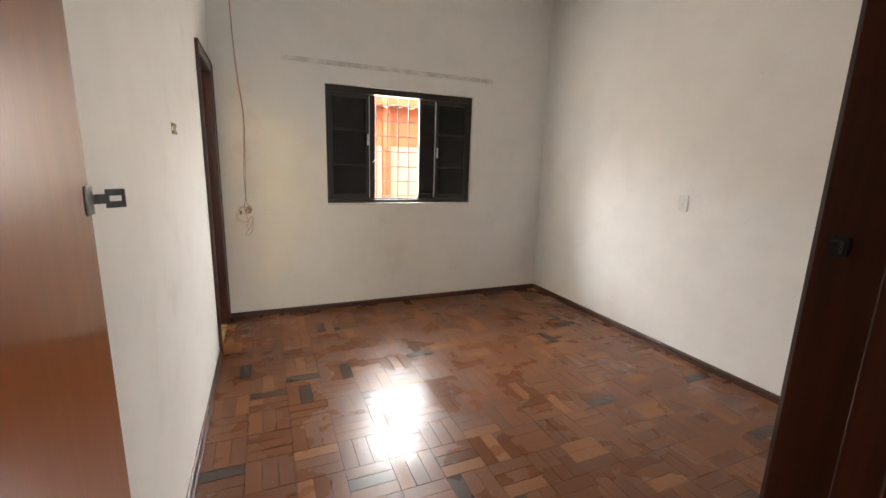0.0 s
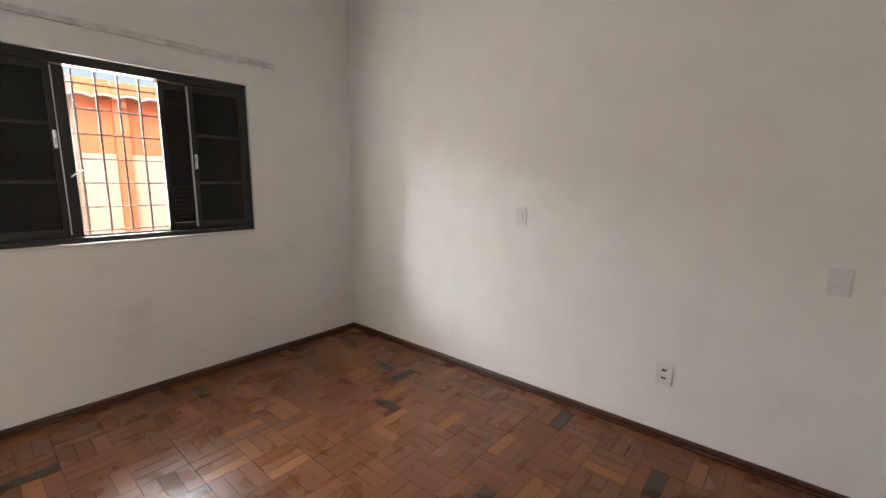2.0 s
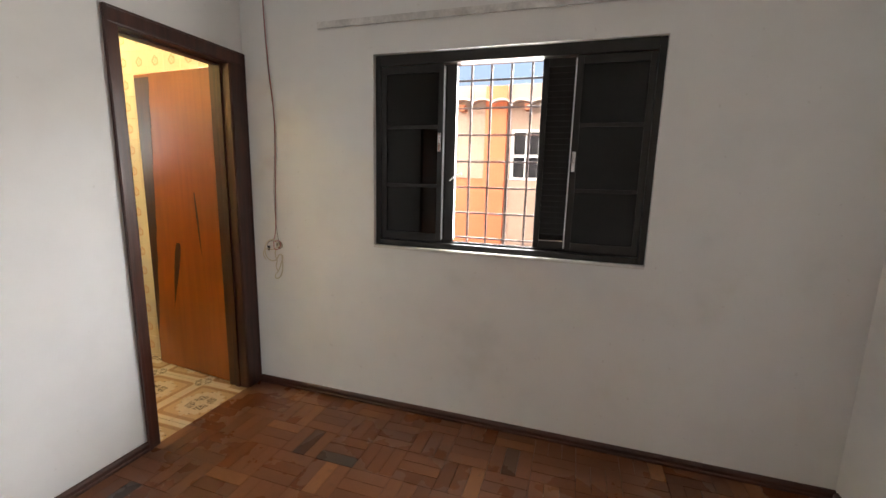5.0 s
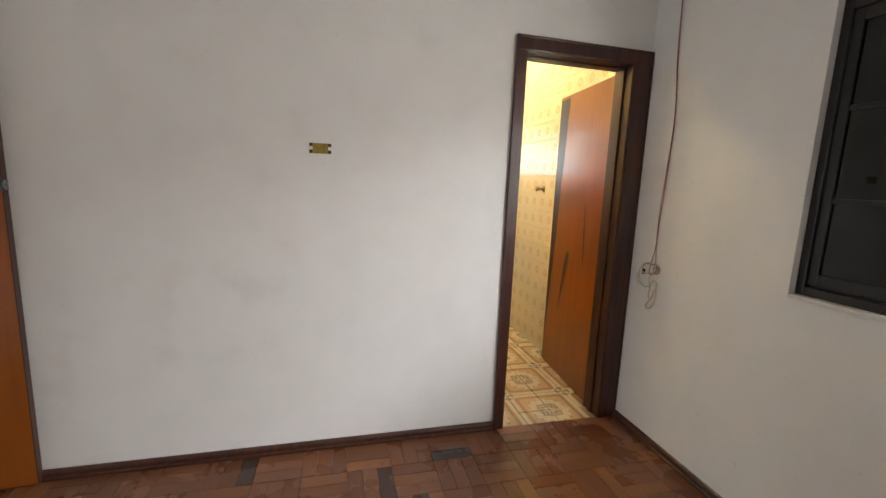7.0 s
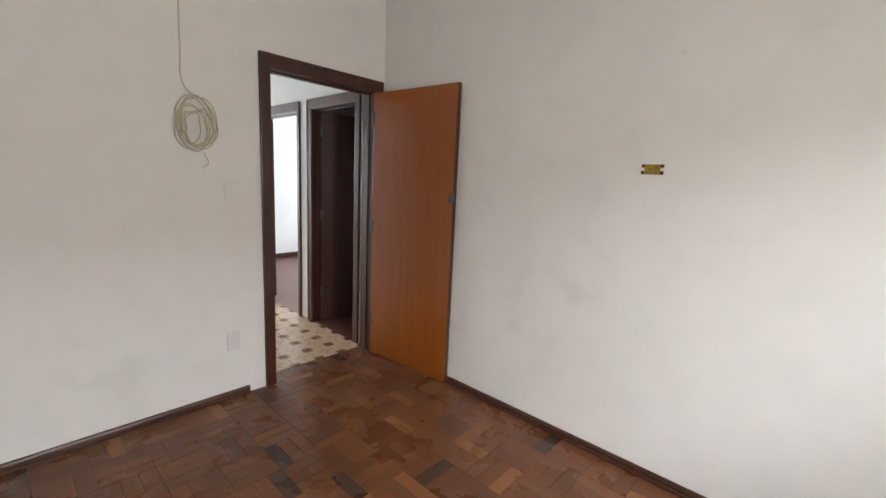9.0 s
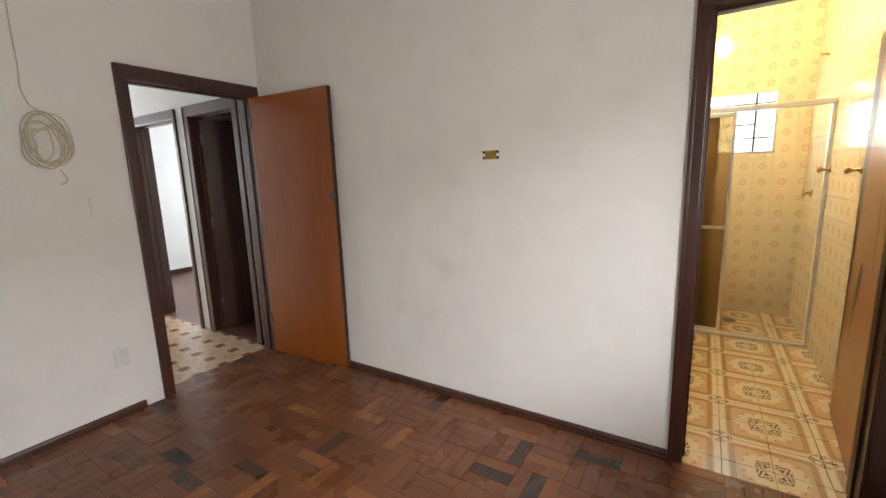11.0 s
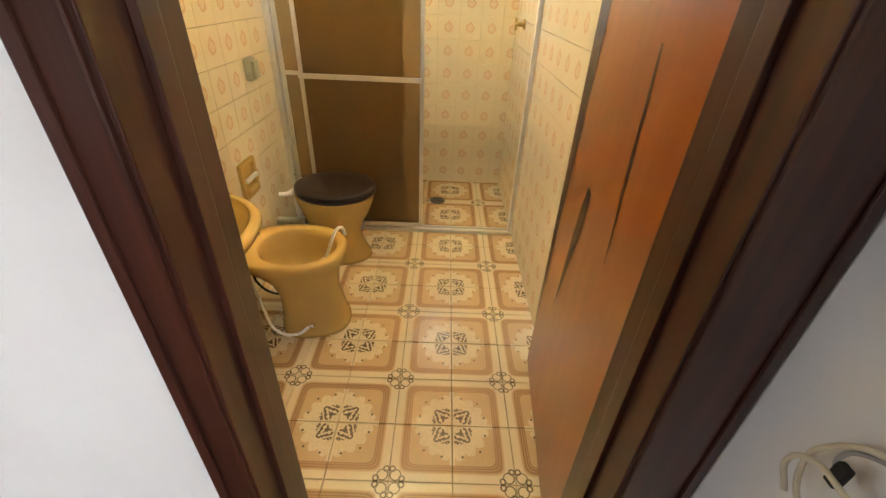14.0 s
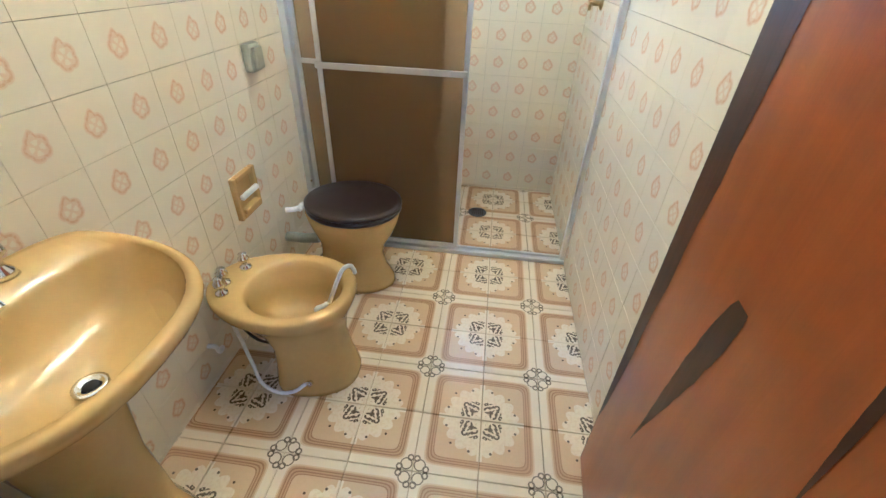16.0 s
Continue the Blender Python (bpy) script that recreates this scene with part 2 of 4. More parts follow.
def ornate_tile():
    """One quarter of a medallion: its centre in the tile's corner (0, 0), a scroll in the corner (1, 1)."""
    n = Nodes("ornate_floor_tile")
    sep = n.node("ShaderNodeSeparateXYZ", Vector=n.tree.nodes.new("ShaderNodeTexCoord").outputs["UV"])
    u, v = sep.outputs[0], sep.outputs[1]
    big = n.m("MAXIMUM", u, v)
    small = n.m("MINIMUM", u, v)
    rad = n.m("SQRT", n.m("ADD", n.m("MULTIPLY", u, u), n.m("MULTIPLY", v, v)))
    ang = n.m("ARCTAN2", v, u)
    CR, TAN, BR, DK = (0.68, 0.58, 0.42), (0.55, 0.395, 0.235), (0.22, 0.115, 0.05), (0.045, 0.026, 0.018)
    # stepped lace between the pale heart and the tan field
    lace = n.m("ADD", 0.55, n.m("MULTIPLY", n.m("ABSOLUTE", n.m("SINE", n.m("MULTIPLY", ang, 8.0))), 0.10))
    c = n.mix(n.ramp(n.m("SUBTRACT", rad, lace), -0.01, 0.01), CR, TAN)
    c = n.mix(n.m("MULTIPLY", n.ramp(n.noise(90, 3), 0.45, 0.6), 0.25), c, (0.52, 0.36, 0.20))
    c = n.mix(n.m("MULTIPLY", n.ramp(small, 0.045, 0.03), n.ramp(rad, 0.3, 0.35)), c, CR)
    # frame: rounded square, in fine lines
    fr = n.m("POWER", n.m("ADD", n.m("POWER", u, 14.0), n.m("POWER", v, 14.0)), 1 / 14)
    stripes = n.ramp(n.m("SINE", n.m("MULTIPLY", fr, 6.2832 / 0.042)), -0.2, 0.5)
    inband = n.m("MULTIPLY", n.ramp(fr, 0.715, 0.725), n.ramp(fr, 0.845, 0.838))
    c = n.mix(inband, c, (0.44, 0.29, 0.16))
    c = n.mix(n.m("MULTIPLY", n.m("MULTIPLY", inband, stripes), 0.6), c, BR)
    c = n.mix(n.ramp(fr, 0.842, 0.852), c, CR)
    line = n.m("MULTIPLY", n.ramp(fr, 0.838, 0.845), n.ramp(fr, 0.872, 0.862))
    c = n.mix(n.m("MULTIPLY", line, 0.7), c, TAN)
    # scroll work of the heart: curls to both sides of the diagonal
    dark = n.m("MULTIPLY", n.ramp(n.m("ABSOLUTE", n.m("SUBTRACT", u, v)), 0.022, 0.012), n.m("MULTIPLY", n.ramp(rad, 0.09, 0.11), n.ramp(rad, 0.36, 0.34)))
    for cu, cv, rr_, w in ((0.10, 0.20, 0.050, 0.024), (0.20, 0.10, 0.050, 0.024), (0.16, 0.29, 0.034, 0.022), (0.29, 0.16, 0.034, 0.022), (0.26, 0.26, 0.040, 0.022), (0.07, 0.32, 0.026, 0.022), (0.32, 0.07, 0.026, 0.022)):
        dark = n.m("MAXIMUM", dark, ring(n, u, v, cu, cv, rr_, w)[0])
    # the curls are open strokes
    stroke = n.m("SINE", n.m("ADD", n.m("MULTIPLY", n.m("SUBTRACT", big, n.m("MULTIPLY", small, 0.7)), 52.0), n.m("MULTIPLY", rad, 21.0)))
    dark = n.m("MULTIPLY", dark, n.ramp(stroke, -0.75, -0.35))
    dark = n.m("MULTIPLY", dark, n.ramp(small, 0.020, 0.032))
    for cu, cv, r in ((0.57, 0.17, 0.028), (0.17, 0.57, 0.028), (0.47, 0.47, 0.026)):
        d = ring(n, u, v, cu, cv, 0.0, 0.02)[1]
        dark = n.m("MAXIMUM", dark, n.ramp(d, r, r * 0.6))
    # scroll in the outer corner
    for cu, cv, r, w in ((0.80, 0.955, 0.042, 0.017), (0.955, 0.80, 0.042, 0.017), (0.90, 0.90, 0.085, 0.013)):
        dark = n.m("MAXIMUM", dark, n.m("MULTIPLY", ring(n, u, v, cu, cv, r, w)[0], 0.9))
    c = n.mix(n.m("MULTIPLY", dark, 0.9), c, DK)
    n.bump(n.noise(12, 3), 0.03, 0.003)
    return n.end(c, n.m("ADD", 0.10, n.m("MULTIPLY", n.noise(6, 5), 0.16)), spec=0.5)


def flower_tile():
    n = Nodes("cream_flower_wall_tile")
    sep = n.node("ShaderNodeSeparateXYZ", Vector=n.tree.nodes.new("ShaderNodeTexCoord").outputs["UV"])
    u, v = n.m("SUBTRACT", sep.outputs[0], 0.5), n.m("SUBTRACT", sep.outputs[1], 0.5)
    rad = n.m("SQRT", n.m("ADD", n.m("MULTIPLY", u, u), n.m("MULTIPLY", v, v)))
    ang = n.m("ARCTAN2", v, u)
    lobes = n.m("MULTIPLY", n.m("ABSOLUTE", n.m("COSINE", n.m("MULTIPLY", ang, 2.5))), 0.030)
    tip = n.m("MULTIPLY", n.ramp(n.m("ABSOLUTE", n.m("SUBTRACT", ang, 1.5708)), 0.45, 0.0), 0.055)
    lobes = n.m("ADD", lobes, tip)
    edge = n.m("ADD", 0.188, lobes)
    inside = n.ramp(n.m("SUBTRACT", edge, rad), -0.012, 0.012)
    CR, PK, OR = (0.76, 0.69, 0.53), (0.70, 0.53, 0.36), (0.60, 0.36, 0.21)
    c = n.mix(n.m("MULTIPLY", n.noise(4, 3), 0.25), CR, (0.71, 0.63, 0.46))
    c = n.mix(n.m("MULTIPLY", inside, 0.85), c, PK)
    rim = n.ramp(n.m("ABSOLUTE", n.m("SUBTRACT", rad, n.m("SUBTRACT", edge, 0.045))), 0.028, 0.012)
    c = n.mix(n.m("MULTIPLY", n.m("MULTIPLY", rim, inside), n.m("ADD", 0.35, n.m("MULTIPLY", n.ramp(n.noise(160, 2), 0.4, 0.6), 0.4))), c, OR)
    fl = n.m("ABSOLUTE", n.m("COSINE", n.m("MULTIPLY", ang, 2.0)))
    petal = n.m("MULTIPLY", n.ramp(n.m("ABSOLUTE", n.m("SUBTRACT", rad, 0.075)), 0.045, 0.03), n.ramp(fl, 0.45, 0.7))
    c = n.mix(n.m("MULTIPLY", petal, 0.85), c, CR)
    n.bump(n.noise(10, 3), 0.03, 0.003)
    return n.end(c, n.m("ADD", 0.07, n.m("MULTIPLY", n.noise(5, 4), 0.10)), spec=0.5)


def hall_tile():
    n = Nodes("beige_brown_hall_tile")
    sep = n.node("ShaderNodeSeparateXYZ", Vector=n.tree.nodes.new("ShaderNodeTexCoord").outputs["UV"])
    u, v = n.m("SUBTRACT", sep.outputs[0], 0.5), n.m("SUBTRACT", sep.outputs[1], 0.5)
    d = n.m("ADD", n.m("ABSOLUTE", u), n.m("ABSOLUTE", v))
    cu, cv = n.m("SUBTRACT", 0.5, n.m("ABSOLUTE", u)), n.m("SUBTRACT", 0.5, n.m("ABSOLUTE", v))
    dc = n.m("MAXIMUM", cu, cv)
    c = n.mix(n.noise(12, 4), (0.50, 0.35, 0.23), (0.58, 0.43, 0.30))
    c = n.mix(n.ramp(dc, 0.20, 0.17), c, (0.19, 0.09, 0.05))
    star = n.m("ABSOLUTE", n.m("SUBTRACT", n.m("ADD", d, n.m("MULTIPLY", n.m("MINIMUM", n.m("ABSOLUTE", u), n.m("ABSOLUTE", v)), 2.2)), 0.27))
    c = n.mix(n.ramp(star, 0.05, 0.02), c, (0.24, 0.13, 0.07))
    return n.end(c, 0.2)


def acrylic():
    n = Nodes("amber_acrylic")
    tr = n.tree.nodes.new("ShaderNodeBsdfTransparent")
    tr.inputs[0].default_value = (0.70, 0.57, 0.38, 1)
    dif = n.tree.nodes.new("ShaderNodeBsdfTranslucent")
    dif.inputs[0].default_value = (0.50, 0.38, 0.21, 1)
    front = n.bsdf
    front.inputs["Base Color"].default_value = (0.27, 0.20, 0.11, 1)
    front.inputs["Roughness"].default_value = 0.22
    n.bump(n.noise(220, 2), 0.15, 0.002)
    a, b = n.tree.nodes.new("ShaderNodeMixShader"), n.tree.nodes.new("ShaderNodeMixShader")
    a.inputs[0].default_value, b.inputs[0].default_value = 0.35, 0.22
    links = n.tree.links
    links.new(tr.outputs[0], a.inputs[1]), links.new(dif.outputs[0], a.inputs[2])
    links.new(a.outputs[0], b.inputs[1]), links.new(front.outputs[0], b.inputs[2])
    links.new(b.outputs[0], n.tree.nodes["Material Output"].inputs[0])
    return n.mat


def glass(name, tint, rough, seen):
    """Pane: part of the light passes straight, the rest is gloss or scatter."""
    n = Nodes(name)
    tr = n.tree.nodes.new("ShaderNodeBsdfTransparent" if seen else "ShaderNodeBsdfTranslucent")
    tr.inputs[0].default_value = (*tint, 1)
    gl = n.tree.nodes.new("ShaderNodeBsdfGlossy")
    gl.inputs["Roughness"].default_value = rough
    a = n.tree.nodes.new("ShaderNodeMixShader")
    fr = n.node("ShaderNodeFresnel", IOR=1.5)
    n.tree.links.new(fr.outputs[0], a.inputs[0])
    n.tree.links.new(tr.outputs[0], a.inputs[1]), n.tree.links.new(gl.outputs[0], a.inputs[2])
    n.tree.links.new(a.outputs[0], n.tree.nodes["Material Output"].inputs[0])
    return n.mat


PARQUET, ORNATE, FLOWER, HALLTILE, ACRYLIC = parquet(), ornate_tile(), flower_tile(), hall_tile(), acrylic()
PANE = glass("tinted_window_glass", (0.10, 0.105, 0.11), 0.03, True)
FROST = glass("frosted_glass", (0.85, 0.95, 0.93), 0.3, False)

# ---- mesh helpers ----


def mesh(name, verts, faces, mat, smooth=False):
    me = bpy.data.meshes.new(name)
    me.from_pydata(verts, [], faces)
    me.materials.append(mat)
    if smooth:
        for p in me.polygons:
            p.use_smooth = True
    me.update()
    return me


def child(ob, parent):
    ob.parent = parent
    return ob


def box(name, lo, hi, mat, bevel=0.0, parent=None, at=None):
    """A box between two corners, with rounded edges; at: a pose for it."""
    bm = bmesh.new()
    bmesh.ops.create_cube(bm, size=1)
    for v in bm.verts:
        v.co = [lo[i] + (v.co[i] + 0.5) * (hi[i] - lo[i]) for i in range(3)]
    if bevel:
        bmesh.ops.bevel(bm, geom=list(bm.edges), offset=bevel, segments=2, affect="EDGES", profile=0.6)
    me = bpy.data.meshes.new(name)
    bm.to_mesh(me)
    bm.free()
    me.materials.append(mat)
    ob = new(name, me)
    if at is not None:
        ob.matrix_world = at
    if parent:
        child(ob, parent)
    return ob


def boxes(name, items, mat, bevel=0.0, parent=None):
    """Several boxes joined into one mesh."""
    bm = bmesh.new()
    for lo, hi in items:
        made = bmesh.ops.create_cube(bm, size=1)["verts"]
        for v in made:
            v.co = [lo[i] + (v.co[i] + 0.5) * (hi[i] - lo[i]) for i in range(3)]
    if bevel:
        bmesh.ops.bevel(bm, geom=list(bm.edges), offset=bevel, segments=2, affect="EDGES", profile=0.6)
    me = bpy.data.meshes.new(name)
    bm.to_mesh(me)
    bm.free()
    me.materials.append(mat)
    ob = new(name, me)
    if parent:
        child(ob, parent)
    return ob


def loft(name, rings, mat, caps=(True, True), parent=None):
    """A skin over rings of equally many points."""
    k = len(rings[0])
    verts = [p for r in rings for p in r]
    faces = [(i * k + j, i * k + (j + 1) % k, (i + 1) * k + (j + 1) % k, (i + 1) * k + j) for i in range(len(rings) - 1) for j in range(k)]
    if caps[0]:
        faces.append(tuple(reversed(range(k))))
    if caps[1]:
        faces.append(tuple(range((len(rings) - 1) * k, len(rings) * k)))
    ob = new(name, mesh(name, verts, faces, mat, True))
    if parent:
        child(ob, parent)
    return ob


def oval(cx, cy, z, rx, ry, n=40, back=None, power=2.0):
    """A ring in a level plane; back: flattens the part behind cy to this depth."""
    pts = []
    for i in range(n):
        a = 2 * math.pi * i / n
        c, s = math.cos(a), math.sin(a)
        x = math.copysign(abs(c) ** (2 / power), c) * rx
        y = math.copysign(abs(s) ** (2 / power), s) * (ry if s > 0 or back is None else back)
        pts.append((cx + x, cy + y, z))
    return pts


def tube(name, pts, radius, mat, parent=None, cyclic=False):
    cu = bpy.data.curves.new(name, "CURVE")
    cu.dimensions, cu.bevel_depth, cu.bevel_resolution, cu.resolution_u, cu.use_fill_caps = "3D", radius, 2, 8, True
    sp = cu.splines.new("BEZIER")
    sp.bezier_points.add(len(pts) - 1)
    sp.use_cyclic_u = cyclic
    for p, co in zip(sp.bezier_points, pts):
        p.co = co
        p.handle_left_type = p.handle_right_type = "AUTO"
    tmp = bpy.data.objects.new(name, cu)
    me = bpy.data.meshes.new_from_object(tmp)
    bpy.data.objects.remove(tmp)
    if not me.materials:
        me.materials.append(mat)
    else:
        me.materials[0] = mat
    for p in me.polygons:
        p.use_smooth = True
    ob = new(name, me)
    if parent:
        child(ob, parent)
    return ob


def turned(name, profile, mat, at, parent=None, n=24):
    """A lathe shape round the local z axis: profile of (radius, z)."""
    rings = [[(r * math.cos(2 * math.pi * i / n), r * math.sin(2 * math.pi * i / n), z) for i in range(n)] for r, z in profile]
    ob = loft(name, rings, mat)
    ob.matrix_world = at
    if parent:
        child(ob, parent)
    return ob


def structure(ob, label, category):
    return tagged(ob, label, category, kind="structure")


def empty(name, at=(0, 0, 0)):
    e = new(name)
    e.location = at
    return e


# ---- rooms ----
W, L, H = 3.236, 3.715, 3.12
BX, BY0, BY1, BH = -2.78, 2.369, 3.739, 2.93   # bathroom: far wall, side walls, height
T = 0.13

# bedroom walls
structure(boxes("wall_west", [((-T, -T, 0), (0, 2.954, H)), ((-T, 2.954, 2.063), (0, 3.612, H)), ((-T, 3.612, 0), (0, L + T, H))], WHITE), "white painted plaster wall with light scuffs", "wall")
structure(boxes("wall_south", [((0.0, -T, 0), (0.075, 0, H)), ((0.075, -T, 2.06), (0.906, 0, H)), ((0.906, -T, 0), (W, 0, H))], WHITE), "white painted plaster wall with a doorway", "wall")
WX0, WX1, WZ0, WZ1 = 0.884, 2.340, 1.014, 2.070
structure(boxes("wall_north", [((0, L, 0), (WX0, L + T, H)), ((WX1, L, 0), (W, L + T, H)), ((WX0, L, 0), (WX1, L + T, WZ0)), ((WX0, L, WZ1), (WX1, L + T, H))], WHITE), "white painted plaster wall with a window opening", "wall")
structure(box("wall_east", (W, -T, 0), (W + T, L + T, H), WHITE), "white painted plaster wall", "wall")
structure(box("ceiling", (-T, -T, H), (W + T, L + T, H + 0.12), CEIL), "white painted plain ceiling", "ceiling")
floor = structure(box("floor", (0, -T, -0.1), (W, L, -0.008), GAP), "worn reddish-brown basket-weave parquet floor", "floor")

# skirting boards
SK = 0.047


def skirting(name, a, b, out):
    """A board with a stepped top along the line a-b; out: the way it stands off the wall."""
    ax, ay = a
    bx, by = b
    prof = [(0, 0), (0.020, 0), (0.020, 0.012), (0.015, 0.016), (0.015, SK - 0.014), (0.010, SK - 0.004), (0.004, SK), (0, SK)]
    verts = [(px + out[0] * o, py + out[1] * o, z) for px, py in ((ax, ay), (bx, by)) for o, z in prof]
    k = len(prof)
    faces = [(j, (j + 1) % k, k + (j + 1) % k, k + j) for j in range(k)] + [tuple(range(k)), tuple(reversed(range(k, 2 * k)))]
    return structure(new(name, mesh(name, verts, faces, SKIRT)), "dark brown wooden skirting board", "skirting")


skirting("baseboard_west", (0, 0.0), (0, 2.914), (1, 0))
skirting("baseboard_north", (0.022, L), (W, L), (0, -1))
skirting("baseboard_east", (W, 0), (W, L - 0.02), (-1, 0))
skirting("baseboard_south", (1.065, 0), (W - 0.02, 0), (0, 1))


def casing(name, u0, u1, top, w, depth, face, axis, label, rights=None):
    """Door lining and architrave on both faces. axis 'x': the wall runs along x at y = face; 'y': along y at x = face."""
    wr = rights or w
    root = empty(name)

    def put(n, lo, hi, bev):
        (ua, va, za), (ub, vb, zb) = lo, hi
        if axis == "x":
            a, b = (ua, va, za), (ub, vb, zb)
        else:
            a, b = (va, ua, za), (vb, ub, zb)
        box(n, a, b, CASING, bev, root)

    j = 0.018
    lin = 0.012
    put("jamb", (u0 - j, face - depth - lin, 0), (u0, face + lin - 0.002, top), 0.002)
    put("jamb", (u1, face - depth - lin, 0), (u1 + j, face + lin - 0.002, top), 0.002)
    put("head", (u0 - j, face - depth - lin, top), (u1 + j, face + lin - 0.002, top + j), 0.002)
    for f0, f1, s in ((face, face + 0.016, 1), (face - depth - 0.016, face - depth, -1)):
        put("architrave", (u0 - w, f0, 0), (u0 - 0.006, f1, top + 0.006), 0.004)
        put("architrave", (u1 + 0.006, f0, 0), (u1 + wr, f1, top + 0.006), 0.004)
        put("architrave", (u0 - w, f0, top + 0.006), (u1 + wr, f1, top + w + 0.014), 0.004)
        e0, e1 = (f1, f1 + 0.006) if s > 0 else (f0 - 0.006, f0)
        put("architrave_bead", (u0 - w, e0, 0), (u0 - w + 0.016, e1, top + w + 0.014), 0.002)
        put("architrave_bead", (u1 + wr - 0.016, e0, 0), (u1 + wr, e1, top + w + 0.014), 0.002)
        put("architrave_bead", (u0 - w + 0.016, e0, top + w + 0.004), (u1 + wr - 0.016, e1, top + w + 0.014), 0.002)
    # stop bead in the middle of the lining
    put("stop", (u0, face - 0.085, 0), (u0 + 0.010, face - 0.050, top), 0.002)
    put("stop", (u1 - 0.010, face - 0.085, 0), (u1, face - 0.050, top), 0.002)
    put("stop", (u0 + 0.010, face - 0.085, top - 0.010), (u1 - 0.010, face - 0.050, top), 0.002)
    return structure(root, label, "door frame")


casing("door_frame_1", 0.093, 0.888, 2.042, 0.070, T, 0.0, "x", "dark red-brown varnished wooden door frame")
casing("door_frame_2", 2.977, 3.594, 2.045, 0.062, T, 0.0, "y", "dark red-brown varnished wooden door frame beside the corner", 0.118)


def door_leaf(name, hinge, free, height, thick, mat, label, side=1):
    """A flat veneered leaf from the hinge to the free edge; side: where its thickness lies."""
    (hx, hy), (fx, fy) = hinge, free
    width = math.hypot(fx - hx, fy - hy)
    root = empty(name)
    root.matrix_world = pose(hx, hy, 0, 0, 0, math.degrees(math.atan2(fy - hy, fx - hx)))
    y0, y1 = (0, thick) if side > 0 else (-thick, 0)
    leaf = box("leaf", (0, y0, 0.008), (width, y1, height), mat, 0.003)
    leaf.parent = root
    edge = box("lipping", (width, y0 + 0.001, 0.008), (width + 0.004, y1 - 0.001, height), CASING, 0.001)
    edge.parent = root
    for z in (0.25, 1.0, height - 0.22):
        h = box("hinge", (-0.012, y0 - 0.004, z), (0.012, y0 + 0.004, z + 0.09), STEEL, 0.002)
        h.parent = root
    tagged(root, label, "door")
    return root, width


bed_leaf, bw = door_leaf("open_bedroom_door", (0.106, 0.012), (0.042, 0.785), 2.036, 0.035, DOORWOOD, "orange-brown varnished wooden door, standing open against the wall")
bath_leaf, tw = door_leaf("open_bathroom_door", (-0.160, 3.612), (-0.860, 3.672), 2.036, 0.035, DOORWOOD, "orange-brown varnished wooden door with a dark worn streak, standing open", -1)

# ---- bedroom window ----
win = empty("window_1")
fy0, fy1 = 3.745, 3.845
for lo, hi in (((WX0, fy0, WZ0), (WX0 + 0.03, fy1, WZ1)), ((WX1 - 0.03, fy0, WZ0), (WX1, fy1, WZ1)), ((WX0 + 0.03, fy0, WZ1 - 0.055), (WX1 - 0.03, fy1, WZ1)), ((WX0 + 0.03, fy0, WZ0), (WX1 - 0.03, fy1, WZ0 + 0.035))):
    box("frame", lo, hi, BRONZE, 0.003, win)
boxes("track", [((WX0 + 0.03, y, WZ0 + 0.035), (WX1 - 0.03, y + 0.006, WZ0 + 0.045)) for y in (3.777, 3.807)], BRONZE, 0, win)
structure(win, "dark bronze sliding window with glazed sashes and louvred shutters", "window")


def sash(x0, x1, y, stile, glazed):
    """A sliding sash: glazed with two rails, or filled with louvre slats."""
    z0, z1 = WZ0 + 0.046, WZ1 - 0.058
    s = empty("sash")
    s.parent = win
    sl, sr = stile
    boxes("sash_frame", [((x0, y, z0), (x0 + sl, y + 0.022, z1)), ((x1 - sr, y, z0), (x1, y + 0.022, z1)), ((x0 + sl, y, z0), (x1 - sr, y + 0.022, z0 + 0.04)), ((x0 + sl, y, z1 - 0.04), (x1 - sr, y + 0.022, z1))], BRONZE, 0.002, s)
    if glazed:
        boxes("rail", [((x0 + sl, y + 0.003, z), (x1 - sr, y + 0.019, z + 0.018)) for z in (z0 + 0.30, z0 + 0.62)], BRONZE, 0.002, s)
        box("pane", (x0 + sl, y + 0.009, z0 + 0.04), (x1 - sr, y + 0.013, z1 - 0.04), PANE, 0, s)
    else:
        me = None
        k = 30
        for i in range(k):
            z = z0 + 0.045 + (z1 - z0 - 0.09) * (i + 0.5) / k
            if me is None:
                o = box("slat", (-(x1 - x0 - sl - sr) / 2, -0.002, -0.023), ((x1 - x0 - sl - sr) / 2, 0.002, 0.023), SLAT, 0.001)
                me = o.data
            else:
                o = new("slat", me)
            o.matrix_world = pose((x0 + sl + x1 - sr) / 2, y + 0.011, z, 38)
            o.parent = s
    return s


sash(0.916, 1.282, 3.755, (0.03, 0.03), True)
sash(1.957, 2.308, 3.755, (0.03, 0.03), True)
sash(0.916, 1.343, 3.785, (0.03, 0.065), False)
sash(1.793, 2.308, 3.785, (0.03, 0.03), False)
for lo, hi in (((1.2825, 3.753, 1.07), (1.287, 3.777, 2.0)), ((1.9505, 3.753, 1.07), (1.9565, 3.777, 2.0)), ((1.3435, 3.788, 1.07), (1.347, 3.806, 2.0))):
    box("edge_strip", lo, hi, ALU, 0, win)
for x, z in ((1.267, 1.555), (1.972, 1.46)):
    boxes("latch", [((x - 0.009, 3.742, z), (x + 0.009, 3.7545, z + 0.10)), ((x - 0.005, 3.728, z + 0.045), (x + 0.005, 3.7425, z + 0.085))], CHROME, 0.002, win)
